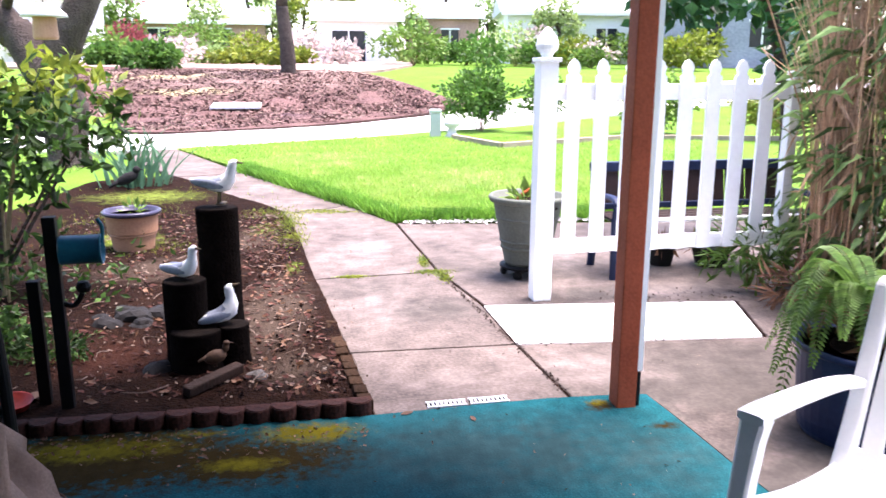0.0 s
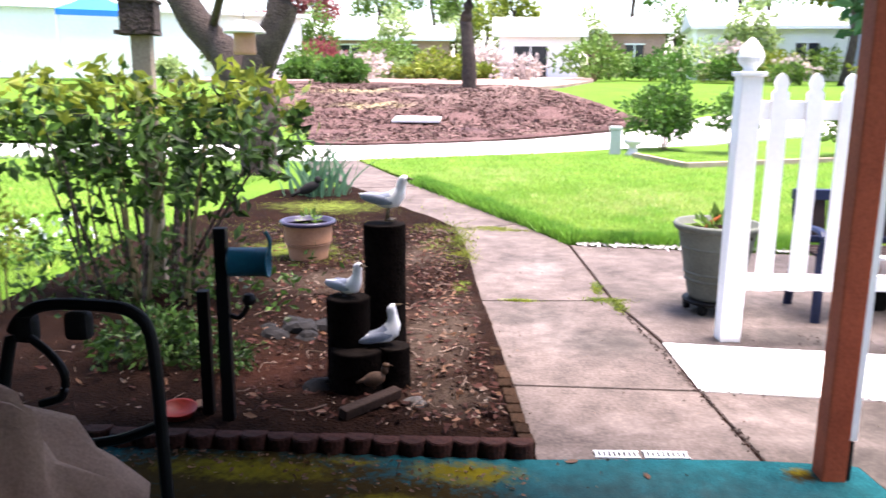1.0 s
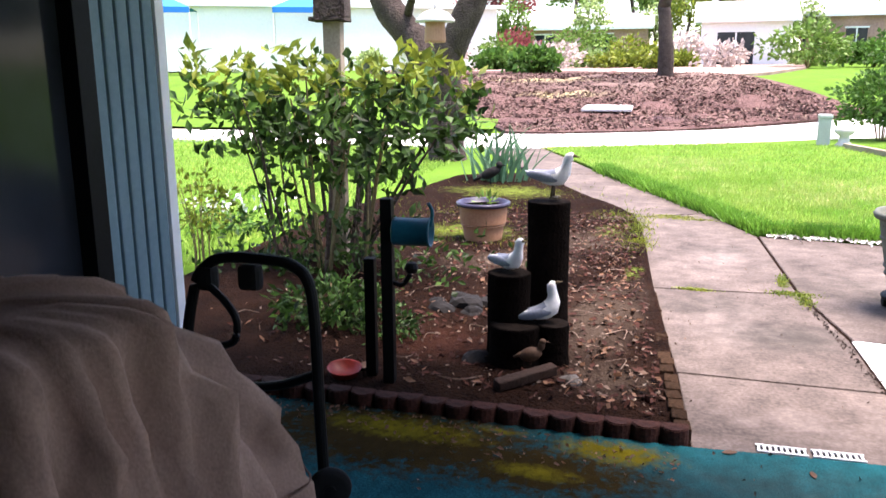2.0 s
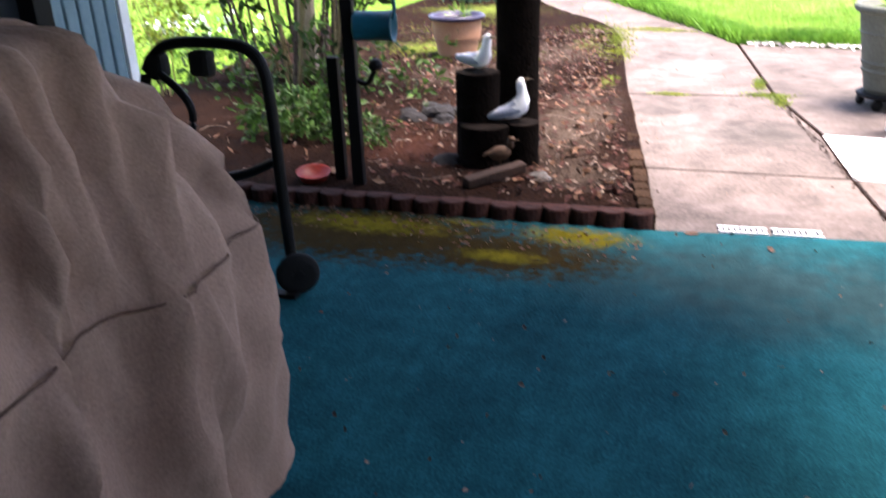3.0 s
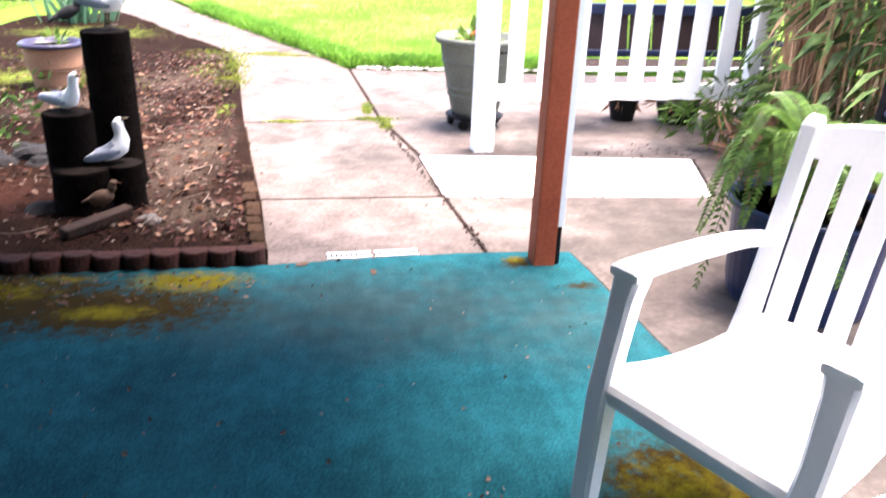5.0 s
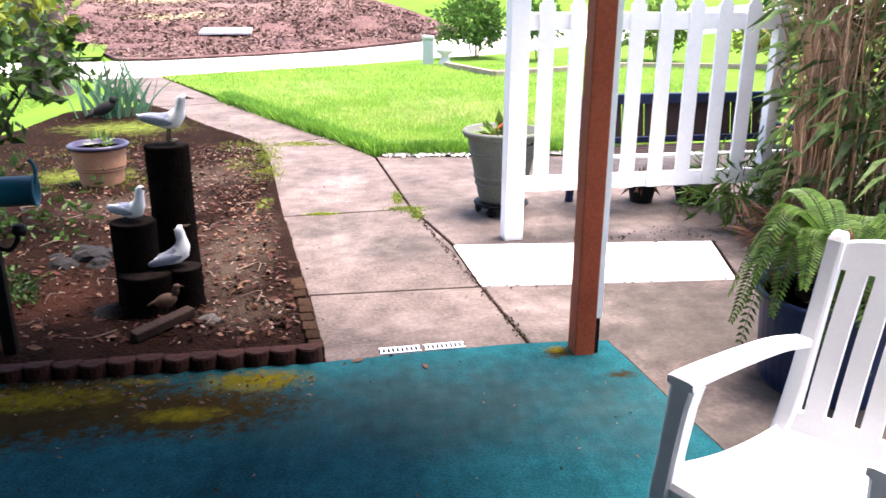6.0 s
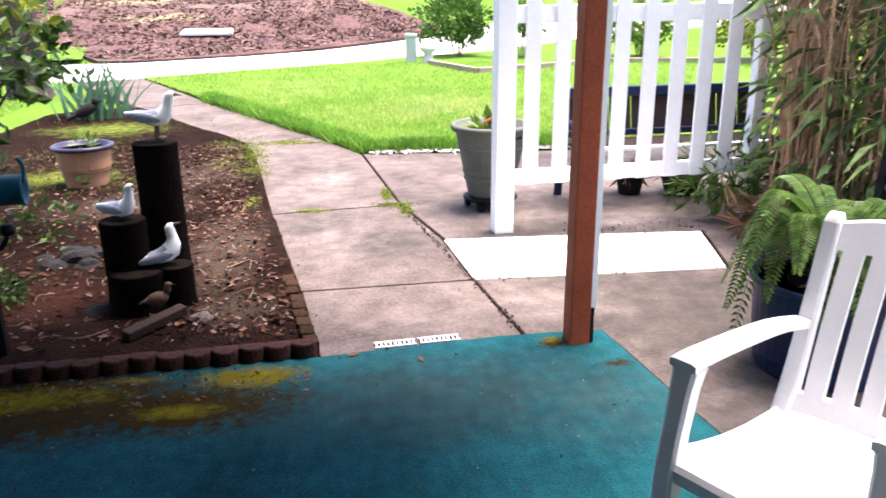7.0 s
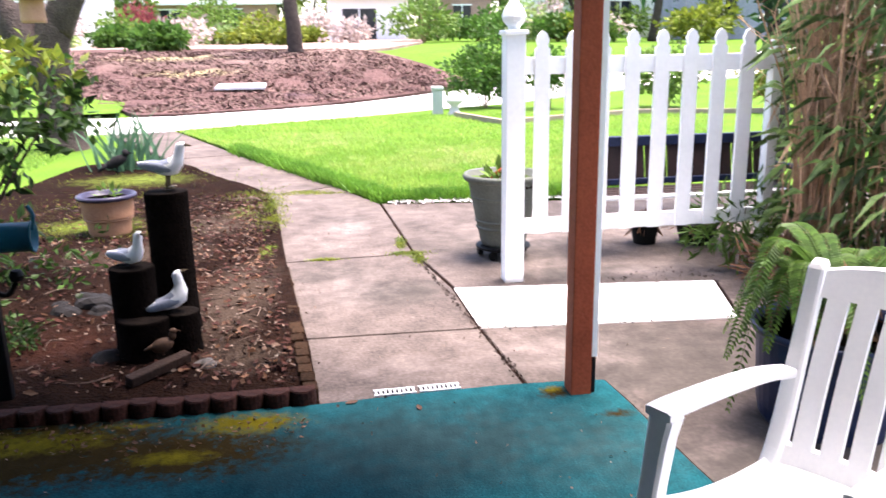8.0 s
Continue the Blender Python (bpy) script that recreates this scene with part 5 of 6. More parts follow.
def bamboo(x, y, seed):
    rng = np.random.default_rng(seed)
    ob = thing("bamboo_clump", x, y, 0, 0, "dense bamboo clump, dry tan canes and green blades", "bamboo")
    n = 48
    pos = np.stack([rng.normal(size=n) * 0.46, rng.normal(size=n) * 0.36], 1)
    bm = bmesh.new()
    for i in range(n):
        h = rng.uniform(1.6, 3.1)
        l = rng.normal(size=2) * 0.10 + pos[i] * 0.35
        p = [(pos[i][0] * 0.75 + l[0] * t * t, pos[i][1] * 0.75 + l[1] * t * t, h * t - 0.02) for t in (0, 0.3, 0.6, 1)]
        tube(p, rng.uniform(0.004, 0.009), 5, bm, 0.5)
    # side twigs, thickest towards the top
    for i in range(110):
        c = Vector((rng.normal() * 0.42, rng.normal() * 0.34, 2.5 - 1.6 * rng.random() ** 1.6))
        d = Vector(rng.normal(size=3) * [0.7, 0.7, 0.8]).normalized() * rng.uniform(0.08, 0.2)
        tube([c - d, c + Vector(rng.normal(size=3) * 0.02), c + d], rng.uniform(0.0018, 0.004), 4, bm, 0.5)
    o = part("cane_thicket", bm, DRY_CANE, ob, "dry tan canes")
    tagged(o, kind="stuff")
    m = 1350
    z = rng.uniform(0.05, 2.6, m)
    a = rng.random(m) * 6.283
    r = 0.08 + 0.46 * rng.random(m) ** 0.7
    P = np.stack([r * np.cos(a) * 1.25, r * np.sin(a), z], 1)
    A = np.stack([np.cos(a), np.sin(a), rng.normal(size=m) * 0.35 - 0.15], 1) + rng.normal(size=(m, 3)) * [0.6, 0.6, 0.3]
    k = rng.random(m) < 0.92
    o = leaves_mesh("foliage", P[k], A[k], 0.24, 0.042, LEAF_BAMBOO, rng, droop=0.35)
    o.parent = ob
    o = leaves_mesh("dry_foliage", P[~k], A[~k] * [1, 1, 0.2] + [0, 0, -0.6], 0.22, 0.018, DRY_CANE, rng, droop=0.2)
    o.parent = ob
    for j in range(12):
        a = rng.uniform(2.2, 5.2)
        z0 = rng.uniform(0.5, 2.0)
        L = rng.uniform(0.25, 0.55)
        line = arc([(0.3 * math.cos(a), 0.3 * math.sin(a), z0), ((0.3 + L * 0.6) * math.cos(a), (0.3 + L * 0.6) * math.sin(a), z0 + 0.1), ((0.3 + L) * math.cos(a), (0.3 + L) * math.sin(a), z0 - 0.05)], 5)
        tw = part("twig", tube(line, 0.003, 5, taper=0.4), STEM, ob)
        LP = np.array([tuple(q) for q in line[3:]])
        LP = np.repeat(LP, 2, axis=0)
        AA = np.tile([math.cos(a), math.sin(a), -0.3], (len(LP), 1)) + rng.normal(size=(len(LP), 3)) * 0.45
        o = leaves_mesh("leaf_spray", LP[::2], AA[::2], 0.24, 0.034, LEAF_BAMBOO, rng, droop=0.25)
        o.parent = tw


bamboo(3.2, 1.15, 71)
bamboo_two = bpy.data.objects["bamboo_clump"]
copy_thing(bamboo_two, pose(3.5, 0.75, 0, 0, 0, 130))
copy_thing(bamboo_two, pose(4.0, 0.2, 0, 0, 0, 250))
copy_thing(bamboo_two, pose(3.45, 1.75, 0, 0, 0, 60))


def dry_bundle(x, y, seed, n, spread):
    """A sheaf of dead, hanging bamboo stalks, straw-coloured."""
    twigs = bmesh.new()
    rng = np.random.default_rng(seed)
    ob = thing("dry_bamboo", x, y, 0, 0, "sheaf of dead straw-coloured bamboo stalks beside the fence", "bamboo")
    bm = bmesh.new()
    for i in range(n):
        a, r = rng.random() * 6.283, spread * rng.random() ** 0.5
        h = rng.uniform(1.2, 2.7)
        bx, by = r * math.cos(a), r * math.sin(a)
        l = rng.normal(size=2) * 0.09
        w = rng.normal(size=2) * 0.03
        tube([(bx * 0.8, by * 0.8, 0), (bx + w[0], by + w[1], h * 0.4), (bx * 1.1 + l[0], by * 1.1 + l[1], h * 0.8), (bx * 1.3 + l[0] * 1.8, by * 1.3 + l[1] * 1.8, h)], rng.uniform(0.003, 0.007), 4, bm, 0.5)
    tagged(part("stalk_thicket", bm, STRAW, ob), kind="stuff")
    for i in range(260):
        c = Vector((rng.normal() * spread, rng.normal() * spread, 2.6 - 1.5 * rng.random() ** 1.5))
        d = Vector(rng.normal(size=3) * [0.7, 0.7, 0.9]).normalized() * rng.uniform(0.06, 0.16)
        tube([c - d, c + Vector(rng.normal(size=3) * 0.02), c + d], rng.uniform(0.0015, 0.0035), 4, twigs, 0.5)
    tagged(part("twig_tangle", twigs, STRAW, ob), kind="stuff")
    m = 160
    P = np.stack([rng.normal(size=m) * spread * 0.8, rng.normal(size=m) * spread * 0.8, rng.uniform(0.3, 2.4, m)], 1)
    A = rng.normal(size=(m, 3)) * [0.5, 0.5, 0.4] + [0, 0, -0.8]
    o = leaves_mesh("dry_foliage", P, A, 0.2, 0.012, STRAW, rng, droop=0.2)
    o.parent = ob


STRAW = material("straw_stalk", (0.66, 0.43, 0.28), (0.34, 0.19, 0.115), rough=0.85, scale=5, fine=60, bump=0.1, island=0.4)
dry_bundle(2.80, 1.22, 91, 150, 0.15)
dry_bundle(3.05, 0.9, 92, 10, 0.2)
tree("magnolia", 3.8, 3.6, [((0, 0, -0.1), (-0.3, 0, 2.1), 0.07, 0.05), ((-0.28, 0, 2.0), (-1.3, -0.2, 2.3), 0.04, 0.02), ((-0.28, 0, 2.0), (0.2, 0.2, 2.9), 0.04, 0.02)], "glossy dark-leaved evergreen behind the fence", 44,
     [((-1.15, -0.1, 2.0), (0.5, 0.5, 0.3)), ((-0.55, 0.0, 2.1), (0.7, 0.6, 0.42)), ((0.0, -0.2, 1.75), (0.45, 0.5, 0.6))], LEAF_GLOSSY, 0.16, 760)
shrub("fence_fern", 2.55, 1.6, 0.4, 0.5, LEAF_FERN, "feathery greenery at the fence's foot", 0.12, 500, 6, 0.0, 81, 0.2)
shrub("dry_grass", 2.6, 1.0, 0.28, 0.3, DEAD_LEAF, "brown dry foliage at the bamboo's foot", 0.16, 260, 5, 0.0, 82, 0.12)

# ---- bird bath stand in the bamboo ----
stand = thing("bird_table", 2.62, -0.02, 0, -20, "rustic wooden bird table with a shelf", "bird table")
part("post", box(-0.05, -0.05, 0, 0.05, 0.05, 1.24, 0.006), POST_WOOD, stand)
part("shelf", box(-0.24, -0.2, 1.24, 0.3, 0.2, 1.28, 0.006), BARK, stand)
part("board", box(-0.04, -0.075, 0.85, 0.09, -0.052, 1.2, 0.006), POST_WOOD, stand)
part("brace", tube([(-0.2, 0, 0.3), (-0.02, 0, 0.62)], 0.025, 6), POST_WOOD, stand)
bm = lathe([(0.0, 0.0), (0.03, 0.0), (0.08, 0.06), (0.1, 0.12), (0.11, 0.12)], 16)
single("blue_bowl", bm, BLUE_CANVAS, pose(2.58, -0.02, 1.282, 0, 0, 0), "bright blue bowl on the bird table", "bowl", smooth=True)
bath = thing("bird_bath", 2.55, -0.22, 0, 0, "dark round bird bath dish on a pedestal", "bird bath")
part("pedestal", lathe([(0.16, 0.0), (0.15, 0.04), (0.06, 0.1), (0.045, 0.3), (0.06, 0.5), (0.1, 0.54)], 20), BLACK, bath, smooth=True)
part("dish", lathe([(0.0, 0.53), (0.1, 0.535), (0.22, 0.57), (0.235, 0.585), (0.225, 0.588), (0.1, 0.56), (0.0, 0.555)], 32), NAVY, bath, "dark shallow dish", True)
single("stake", box(-0.025, -0.02, 0, 0.025, 0.02, 1.05, 0.004), ROCK, pose(2.5, 0.15, 0, 0, 4, 10), "grey weathered wooden stake", "stake")

# ---- far gardens and houses ----


def far_house(x, y, w, d, h, rz, wall, label, wins, roof_h=1.1):
    ob = thing("house", x, y, ground_z(x, y) - 0.1, rz, label, "house", "far houses")
    part("wall", box(-w / 2, -d / 2, 0, w / 2, d / 2, h), wall, ob)
    bm = bmesh.new()
    e = 0.4
    v = [bm.verts.new(q) for q in ((-w / 2 - e, -d / 2 - e, h), (w / 2 + e, -d / 2 - e, h), (w / 2 + e, d / 2 + e, h), (-w / 2 - e, d / 2 + e, h), (-w / 2 - e, 0, h + roof_h), (w / 2 + e, 0, h + roof_h))]
    for f in ((0, 1, 5, 4), (2, 3, 4, 5), (1, 2, 5), (3, 0, 4), (3, 2, 1, 0)):
        bm.faces.new([v[i] for i in f])
    part("roof", bm, ROOF_GREY, ob)
    part("fascia", box(-w / 2 - e, -d / 2 - e - 0.04, h - 0.18, w / 2 + e, -d / 2 - e, h + 0.02), HOUSE_WHITE, ob)
    for u, z0, ww, hh in wins:
        win = part("window", box(u - ww / 2, -d / 2 - 0.03, z0, u + ww / 2, -d / 2 - 0.005, z0 + hh), DARK_GLASS, ob, "dark pane for a window or a shaded porch")
        part("frame", box(u - ww / 2 - 0.08, -d / 2 - 0.05, z0 + hh, u + ww / 2 + 0.08, -d / 2 - 0.005, z0 + hh + 0.1), HOUSE_WHITE, win)
        part("mullion", box(u - 0.04, -d / 2 - 0.055, z0, u + 0.04, -d / 2 - 0.032, z0 + hh), HOUSE_WHITE, win)
    return ob


PINK = material("salmon_wall", (0.5, 0.3, 0.26), rough=0.9, scale=0.6, fine=8, bump=0.05)
LAVENDER = material("grey_lavender_wall", (0.38, 0.38, 0.48), rough=0.9, scale=0.6, fine=8, bump=0.05)
# The porch's shade is a flat dark glass pane set on the wall.
far_house(0.4, 47, 4.6, 5, 2.5, 2, HOUSE_WHITE, "small white house, its porch shade drawn as a dark pane", [(-0.5, 0.1, 1.9, 1.7)])
far_house(6.6, 56, 5, 5, 3.0, -3, PINK, "salmon-coloured house half hidden by shrubs", [(0.5, 1.0, 1.2, 1.1)])
far_house(14.5, 47, 10, 7, 2.9, -6, HOUSE_WHITE, "long white house beyond the lawns", [(0.8, 1.0, 1.2, 1.0)])
far_house(19, 38, 6, 6, 3.4, -8, LAVENDER, "grey-lavender house among trees", [(-1.2, 1.0, 1.2, 1.2), (1.4, 1.0, 1.2, 1.2)])
far_house(-11.0, 58, 10, 7, 2.5, 4, PINK, "low salmon-coloured house behind gardens", [(-2, 0.9, 1.4, 1.1), (2, 0.9, 1.4, 1.1)])
far_house(-24.5, 38, 24, 6, 3.5, 31, HOUSE_WHITE, "long bright white carport wall", [], 0.3)
for x, y in ((-19.4, 32.2), (-24.9, 28.2)):
    c = thing("blue_canopy", x, y, ground_z(x, y), 30, "bright blue pop-up canopy on white poles", "canopy", "blue canopies")
    bm = bmesh.new()
    v = [bm.verts.new(q) for q in ((-1.6, -1.6, 2.9), (1.6, -1.6, 2.9), (1.6, 1.6, 2.9), (-1.6, 1.6, 2.9), (0, 0, 3.7))]
    for f in ((0, 1, 4), (1, 2, 4), (2, 3, 4), (3, 0, 4)):
        bm.faces.new([v[i] for i in f])
    part("cloth", bm, BLUE_CANVAS, c)
    bm = box(-1.6, -1.62, 2.65, 1.6, -1.6, 2.9)
    part("valance", bm, BLUE_CANVAS, c)
    for px in (-1.58, 1.58):
        for py in (-1.58, 1.58):
            part("pole", tube([(px, py, 0), (px, py, 2.9)], 0.03, 8), STEEL, c)
for k, (x, y, r, h, m, lab) in enumerate([
    (-7.0, 27.0, 1.25, 1.0, LEAF_ROSE, "round clipped dark green shrub"), (-5.0, 37, 1.6, 0.8, LEAF_LIME, "low yellow-green hedge mound"), (-2.6, 38, 1.3, 0.7, LEAF_LIME, "low yellow-green hedge mound"),
    (3.2, 38, 2.3, 2.1, LEAF_FAR, "broad grey-green shrub beyond the lawn"), (6.2, 40, 1.6, 1.2, LEAF_ROSE, "dark green shrub beyond the lawn"), (-8.5, 46, 2.4, 2.6, LEAF_FAR, "loose green garden shrub"),
    (-12.5, 44, 2.2, 2.2, LEAF_RED, "small red-leaved maple in a garden"), (9.5, 36, 1.5, 1.3, LEAF_ROSE, "green shrub near the white house"), (14, 30, 1.6, 1.4, LEAF_LIME, "yellow-flowering shrub near the houses"), (-10.3, 33, 1.0, 0.9, LEAF_ROSE, "small green garden shrub")]):
    shrub("garden_shrub", x, y, r, h, m, lab, 0.28, 1100, 5, 0.0, 100 + k, 0.6)
for k, (x, y, h, m) in enumerate([(-5.5, 62, 8, LEAF_FAR), (-1.5, 66, 9, LEAF_LIME), (-9.0, 70, 11, LEAF_ROSE), (8, 64, 12, LEAF_ROSE), (15, 60, 11, LEAF_FAR), (-18, 64, 9, LEAF_RED), (24, 52, 12, LEAF_ROSE), (13.5, 34, 7, LEAF_LIME), (-14, 72, 10, LEAF_FAR), (20, 70, 13, LEAF_ROSE)]):
    tree("far_tree", x, y, [((0, 0, 0), (0.1, 0, h * 0.55), 0.22, 0.14), ((0.1, 0, h * 0.5), (0.8, 0, h * 0.8), 0.1, 0.05), ((0.1, 0, h * 0.5), (-0.8, 0.3, h * 0.85), 0.1, 0.05)], "tall leafy tree behind the far houses", 200 + k,
         [((0, 0, h * 0.72), (h * 0.2, h * 0.2, h * 0.25)), ((h * 0.13, 0, h * 0.55), (h * 0.14, h * 0.14, h * 0.15)), ((-h * 0.14, 0, h * 0.6), (h * 0.13, h * 0.13, h * 0.15))], m, 0.4, 1200, "far trees")

rng = np.random.default_rng(77)
FLOWER = leafy("pink_blossom", (0.56, 0.47, 0.45), (0.4, 0.32, 0.29))
GARDEN = [(LEAF_HAZY, "green garden shrub in the distance, coloured pale as in haze"), (LEAF_FAR, "mid-green garden shrub in the distance"), (LEAF_LIME, "yellow-green garden shrub in the distance"), (FLOWER, "pink-flowering azalea in the distance"), (LEAF_ROSE, "dark green garden shrub in the distance"), (LEAF_HAZY, "loose shrub near the houses, coloured pale as in haze")]
for k in range(38):
    x, y = rng.uniform(-19, 17), rng.uniform(33, 47)
    m, lab = GARDEN[k % len(GARDEN)]
    r = rng.uniform(0.7, 1.7)
    shrub("garden_shrub", x, y, r, r * rng.uniform(0.7, 1.5), m, lab, 0.3, 380, 3, 0.0, 500 + k, 0.6)
for k, (x, y, h, m) in enumerate([(-9.5, 55, 5.2, LEAF_HAZY), (-5.6, 58, 4.6, LEAF_HAZY), (-3.0, 54, 6.0, LEAF_LIME), (3.9, 53, 5.0, LEAF_HAZY), (9.8, 55, 5.5, LEAF_FAR), (11.6, 42, 4.6, LEAF_HAZY), (-14.5, 52, 5.0, LEAF_FAR), (-16.5, 47, 4.4, LEAF_RED), (18, 44, 5.5, LEAF_HAZY), (22, 34, 5, LEAF_FAR)]):
    tree("garden_tree", x, y, [((0, 0, 0), (0.05, 0, h * 0.5), 0.12, 0.08), ((0.05, 0, h * 0.4), (0.5, 0, h * 0.75), 0.06, 0.03), ((0.05, 0, h * 0.4), (-0.5, 0.2, h * 0.7), 0.06, 0.03)], "leafy ornamental tree among the far gardens", 700 + k,
         [((0, 0, h * 0.68), (h * 0.26, h * 0.26, h * 0.3)), ((h * 0.16, 0, h * 0.45), (h * 0.17, h * 0.17, h * 0.2)), ((-h * 0.17, 0, h * 0.5), (h * 0.16, h * 0.16, h * 0.2))], m, 0.3, 1100, "garden trees")

# ---- litter, moss and grass ----


def scatter(name, n, inside, z, length, width, mat, seed, label, category, tilt=0.25):
    """Small flat bits strewn over a stretch of ground."""
    rng = np.random.default_rng(seed)
    pts = []
    while len(pts) < n:
        p = inside(rng)
        if p is not None:
            pts.append(p)
    P = np.array([(x, y, ground_z(x, y) + z) for x, y in pts])
    A = np.stack([rng.normal(size=n), rng.normal(size=n), rng.normal(size=n) * tilt], 1)
    side = np.cross(A, [0, 0, 1.0]) + rng.normal(size=(n, 3)) * tilt
    A /= np.linalg.norm(A, axis=1, keepdims=True)
    side /= np.linalg.norm(side, axis=1, keepdims=True)
    l = (length * rng.uniform(0.4, 1.5, n))[:, None]
    w = (width * rng.uniform(0.4, 1.4, n))[:, None]
    up = np.array([0, 0, 1.0]) * rng.uniform(0.001, 0.012, (n, 1))
    V = np.stack([P - A * l / 2, P + side * w / 2 + up, P + A * l / 2 + up * 0.5, P - side * w / 2], 1).reshape(-1, 3)
    me = bpy.data.meshes.new(name)
    me.from_pydata(V.tolist(), [], [[4 * i, 4 * i + 1, 4 * i + 2, 4 * i + 3] for i in range(n)])
    me.materials.append(mat)
    ob = new(name, me)
    return tagged(ob, label, category, "", "stuff")


def in_bed(rng):
    y = rng.uniform(0.05, 4.4)
    right = -0.06 - 0.145 * y
    x = right - abs(rng.normal()) * 1.0
    return (x, y) if x > -2.6 else None


scatter("wood_chips", 1500, in_bed, 0.028, 0.026, 0.010, WOOD_CHIP, 301, "pale wood chips strewn over the bed", "chips")
scatter("bed_leaves", 300, in_bed, 0.03, 0.045, 0.026, DEAD_LEAF, 302, "curled dead leaves strewn over the bed", "leaves", 0.4)
scatter("dark_chips", 1700, in_bed, 0.028, 0.05, 0.02, EDGER, 303, "dark bark chips strewn over the bed", "chips")
scatter("carpet_litter", 170, lambda r: (r.uniform(-1.0, 1.2), r.uniform(-2.2, -0.1)), 0.009, 0.014, 0.007, WOOD_CHIP, 304, "tiny pale bits of litter on the carpet", "litter", 0.1)
scatter("edge_gravel", 1200, lambda r: (lambda u: (0.42 + u * 1.9, 3.93 + r.normal() * 0.06))(r.random()), 0.012, 0.035, 0.03, SIDEWALK, 305, "pale gravel along the lawn's edge", "gravel", 0.3)
for x, y, s, rz in ((0.16, -0.135, 0.028, 20), (0.42, -0.212, 0.024, 100), (0.47, -1.65, 0.026, 10), (-0.19, -1.88, 0.018, 60), (0.44, -1.67, 0.018, 80)):
    bm = bmesh.new()
    rows = []
    for i in range(7):
        t = i / 6
        w = 0.45 * math.sin(math.pi * t) ** 0.8 + 0.01
        rows.append([bm.verts.new(((t - 0.5) * 2, k * w, 0.35 * (t - 0.5) ** 2 + 0.25 * abs(k) * w)) for k in (-1, 0, 1)])
    for a, b in zip(rows, rows[1:]):
        bm.faces.new((a[0], a[1], b[1], b[0]))
        bm.faces.new((a[1], a[2], b[2], b[1]))
    bmesh.ops.scale(bm, vec=(s, s, s), verts=bm.verts[:])
    single("fallen_leaf", bm, DEAD_LEAF, pose(x, y, 0.008, 4, 0, rz), "curled brown fallen leaf on the carpet", "leaf", "fallen leaves")


def blades(name, n, inside, z, h, mat, seed, label, lean=0.35, width=0.006):
    """Grass blades, each one thin bent triangle pair."""
    rng = np.random.default_rng(seed)
    P = inside(rng, n)
    n = len(P)
    zz = np.array([ground_z(x, y) for x, y in P]) + z
    B = np.column_stack([P, zz])
    a = rng.random(n) * 6.283
    S = np.stack([np.cos(a), np.sin(a), np.zeros(n)], 1) * (width * rng.uniform(0.6, 1.3, n))[:, None]
    H = (h * rng.uniform(0.5, 1.3, n))[:, None]
    L = rng.normal(size=(n, 3)) * lean * H
    L[:, 2] = 0
    V = np.stack([B - S, B + S, B + L + [0, 0, 1] * H], 1).reshape(-1, 3)
    me = bpy.data.meshes.new(name)
    me.from_pydata(V.tolist(), [], np.arange(3 * n).reshape(-1, 3).tolist())
    me.materials.append(mat)
    return tagged(new(name, me), label, "grass", "", "stuff")


def in_lawn(rng, n):
    u = rng.random(n) ** 1.7
    y = 4.02 + u * 8.3
    lo = np.where(y < 4.86, 0.34 - (y - 4.12) * 0.45, -0.07 - (y - 4.86) * 0.505)
    lo = np.where(y > 10.6, -2.9 + (y - 10.6) * 1.69, lo)
    hi = 3.2 + (y - 4.02) * 0.5
    x = lo + (hi - lo) * rng.random(n)
    y = y + 0.04 * np.sin(x * 9) * (y < 4.35)
    return np.stack([x, y], 1)


blades("lawn_grass", 90000, in_lawn, 0.02, 0.055, GRASS_BLADE, 401, "bright green mown grass blades", width=0.007)


def in_edge(rng, n):
    t = rng.random(n)
    side = rng.random(n) < 0.6
    corner = rng.random(n) < 0.12
    x = np.where(corner, 0.37 - 0.42 * t, np.where(side, -0.06 - 1.45 * t, 0.36 + 2.2 * t)) + rng.normal(size=n) * 0.04
    y = np.where(corner, 4.1 + 0.85 * t, np.where(side, 4.95 + 2.85 * t, 4.03 - 0.05 * t)) + rng.normal(size=n) * 0.05
    return np.stack([x, y], 1)


blades("lawn_edge_grass", 21000, in_edge, 0.0, 0.11, GRASS_EDGE_SHADE, 402, "taller ragged grass along the lawn's edge, darkened for its shade", 0.5)


def tufts(spots):
    def place(rng, n):
        k = rng.integers(0, len(spots), n)
        c = np.array(spots)[k]
        return c[:, :2] + rng.normal(size=(n, 2)) * c[:, 2:]
    return place


blades("joint_weeds", 2600, tufts([(-0.05, 2.06, 0.05, 0.012), (0.5, 2.14, 0.07, 0.03), (0.56, 2.0, 0.02, 0.06), (0.46, 2.45, 0.015, 0.08), (-0.22, 4.5, 0.2, 0.03), (-0.35, 4.6, 0.1, 0.04)]), 0.0, 0.013, LEAF_LIME, 403, "yellow-green weeds in the concrete joints", 0.9, 0.004)
blades("bed_weeds", 5200, tufts([(-0.55, 3.2, 0.07, 0.2), (-0.62, 3.9, 0.08, 0.22), (-0.85, 4.4, 0.15, 0.2), (-1.6, 3.0, 0.3, 0.14), (-2.1, 3.3, 0.3, 0.3), (-2.4, 4.6, 0.4, 0.5), (-2.0, 5.3, 0.5, 0.5)]), 0.01, 0.026, LEAF_LIME, 404, "sparse yellow-green weeds in the bed", 0.6, 0.004)


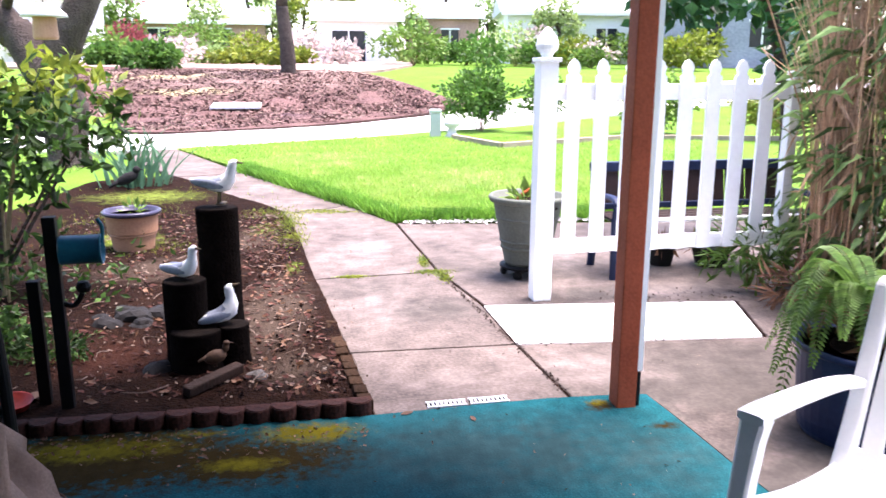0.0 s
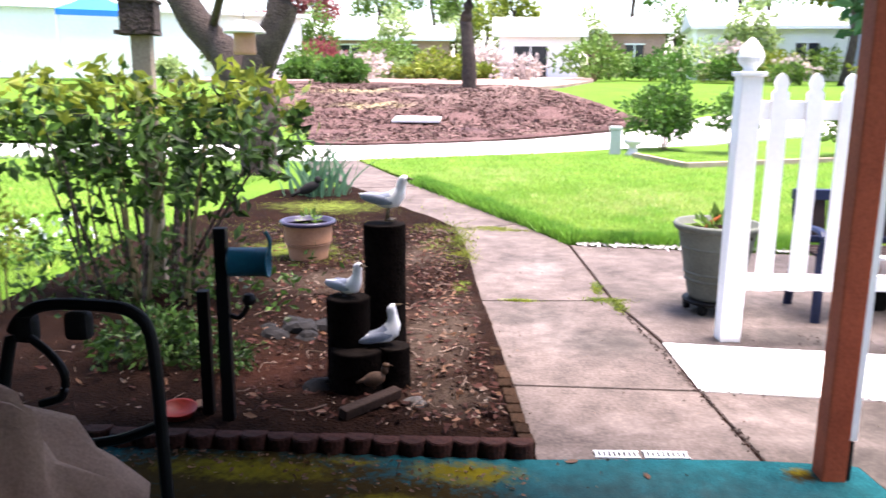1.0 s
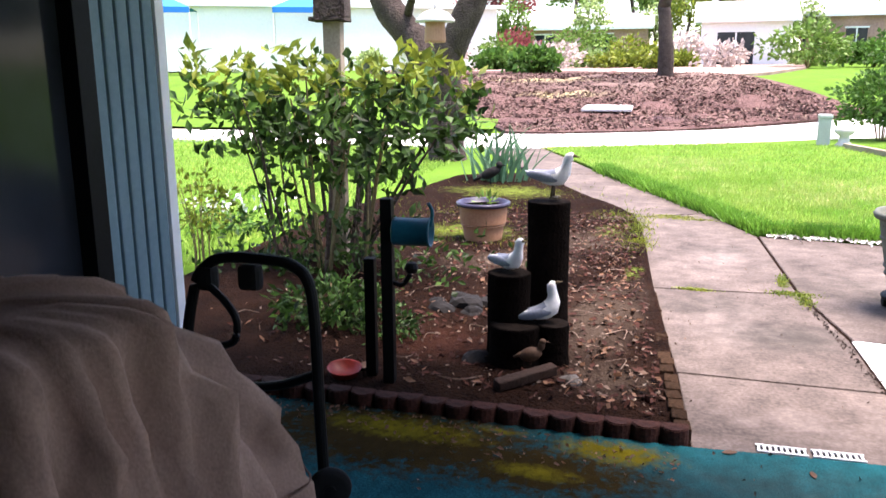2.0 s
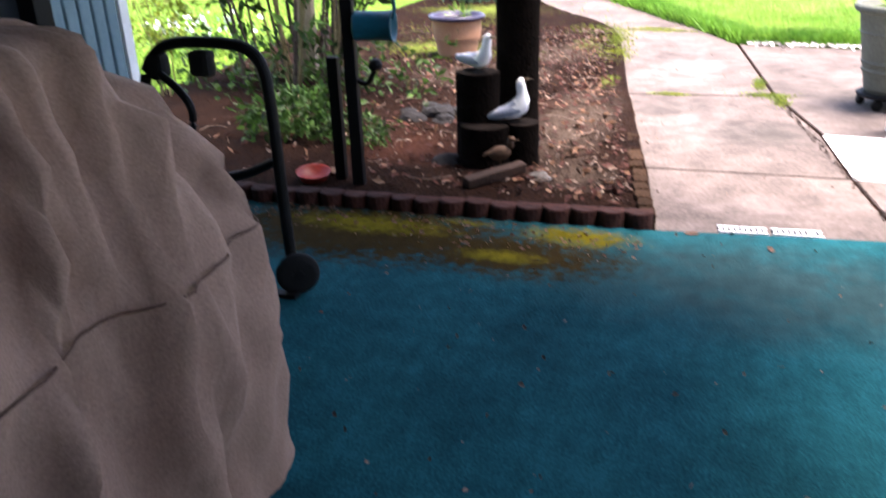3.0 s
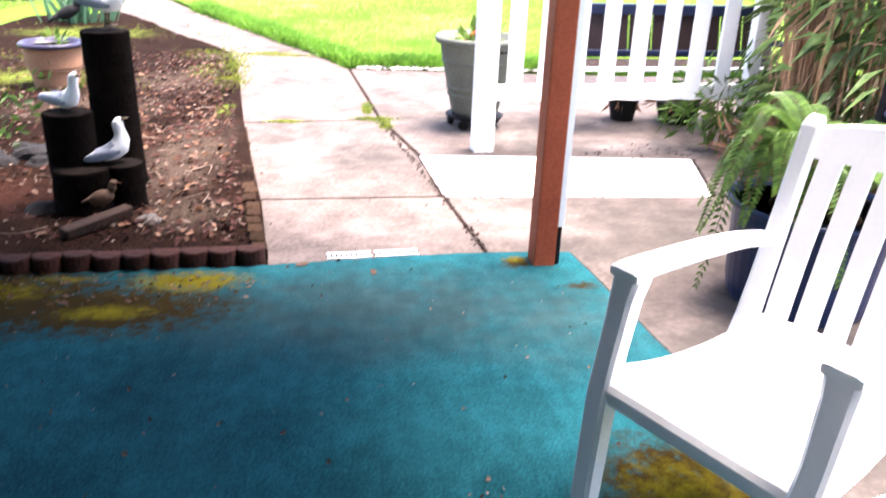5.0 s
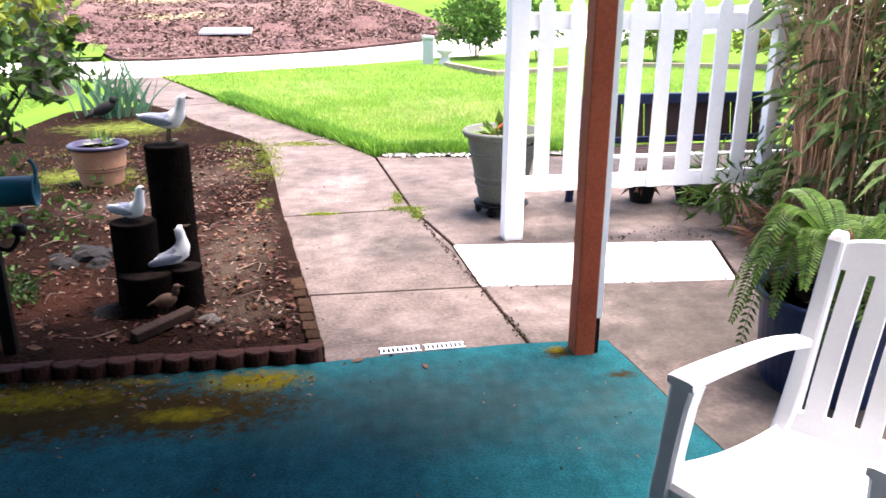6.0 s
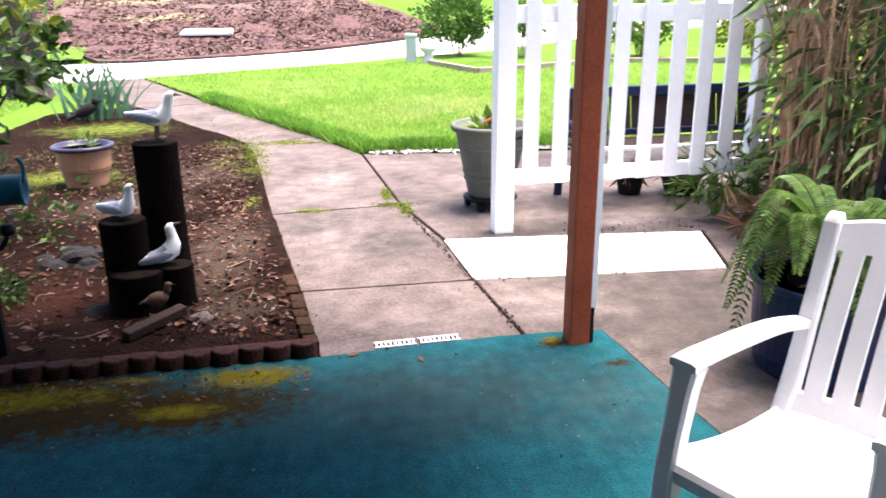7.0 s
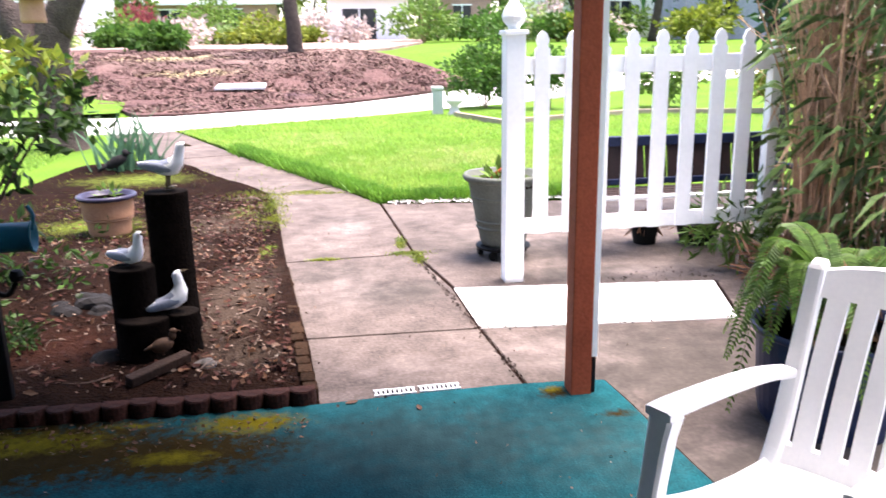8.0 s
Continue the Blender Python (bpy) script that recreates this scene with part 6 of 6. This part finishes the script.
def in_left(rng, n):
    y = 1.5 + 9.0 * rng.random(n) ** 1.3
    x = -3.3 - 0.05 * y - rng.random(n) * (2 + y)
    return np.stack([x, y], 1)


blades("left_grass_blades", 40000, in_left, 0.0, 0.06, GRASS_BLADE, 405, "bright green grass blades beside the house", width=0.008)


def in_mound(rng):
    x, y = rng.uniform(-9, 2.9), 14.2 + rng.random() ** 1.2 * 12.0
    left = -4.3 - 0.55 * (y - 14) - (1.2 if y > 17 else 0)
    return (x, y) if x > left and (y - 14.2) > 0.58 * max(0, x + 3.7) + 0.15 and x < 2.9 - max(0.0, y - 18.6) * 0.5 else None


scatter("mulch_chunks", 15000, in_mound, 0.045, 0.15, 0.06, BARK_BITS, 306, "coarse reddish bark pieces on the mound", "mulch", 0.4)
scatter("pale_mulch", 4200, in_mound, 0.05, 0.12, 0.05, WOOD_CHIP, 307, "pale bark pieces on the mound", "mulch", 0.4)

scatter("joint_crumbs", 520, lambda r: (lambda t: (0.865 - 0.33 * t + r.normal() * 0.012, 0.02 + 2.1 * t) if r.random() < 0.55 else (0.75 + 1.45 * r.random(), 0.66 + 0.02 * r.normal()) if r.random() < 0.3 else (1.06 + r.random() * 1.3, 1.4 + 0.07 * r.normal()))(r.random()), 0.002, 0.016, 0.009, BARK, 310, "dark crumbs and leaf bits along the concrete joints", "litter", 0.2)
scatter("slab_litter", 160, lambda r: (r.uniform(-0.2, 2.4), r.uniform(0.05, 3.4)), 0.003, 0.014, 0.008, WOOD_CHIP, 311, "small pale bits strewn on the concrete", "litter", 0.15)
scatter("bed_edge_litter", 170, lambda r: (lambda t: (-0.16 - 0.15 * t - abs(r.normal()) * 0.14, t))(r.uniform(0.1, 4.0)), 0.03, 0.035, 0.022, DEAD_LEAF, 312, "pale curled leaf bits along the bed's edge", "leaves", 0.4)
scatter("chair_litter", 24, lambda r: (0.67 + r.normal() * 0.1, -1.5 + r.normal() * 0.07), 0.009, 0.016, 0.008, WOOD_CHIP, 308, "pale crumbs of litter by the chair's foot", "litter", 0.1)
scatter("moss_litter", 260, lambda r: (r.uniform(-1.7, 0.0), -0.2 - abs(r.normal()) * 0.12), 0.009, 0.02, 0.009, DEAD_LEAF, 309, "brown needles and crumbs along the mossy edge", "litter", 0.2)
rng = np.random.default_rng(95)
P = np.stack([-3.75 + rng.normal(size=70) * 0.25, 2.6 + rng.normal(size=70) * 0.2, 0.2 + rng.random(70) * 0.12], 1)
tagged(leaves_mesh("white_flowers", P, rng.normal(size=(70, 3)) + [0, 0, 0.6], 0.06, 0.045, GULL_WHITE, rng), "white blossoms low beside the bush", "flowers")
shrub("flower_clump", -3.75, 2.6, 0.4, 0.24, LEAF_ROSE, "low green clump under white flowers", 0.06, 300, 4, 0.0, 96)
rng = np.random.default_rng(97)
bm = bmesh.new()
for k in range(70):
    p = in_bed(rng)
    if p is None:
        continue
    a, L = rng.random() * 6.283, rng.uniform(0.06, 0.22)
    d = Vector((math.cos(a), math.sin(a), 0)) * L
    c = Vector((p[0], p[1], 0.032))
    side = Vector((-d.y, d.x, 0)) * rng.normal() * 0.35
    tube(arc([c - d / 2, c + side + Vector((0, 0, 0.012)), c + d / 2], 3), rng.uniform(0.0015, 0.004), 5, bm, 0.5)
tagged(mesh_ob("bed_twigs", bm, WOOD_CHIP), "thin pale twigs and roots on the bed", "twigs", "", "stuff")
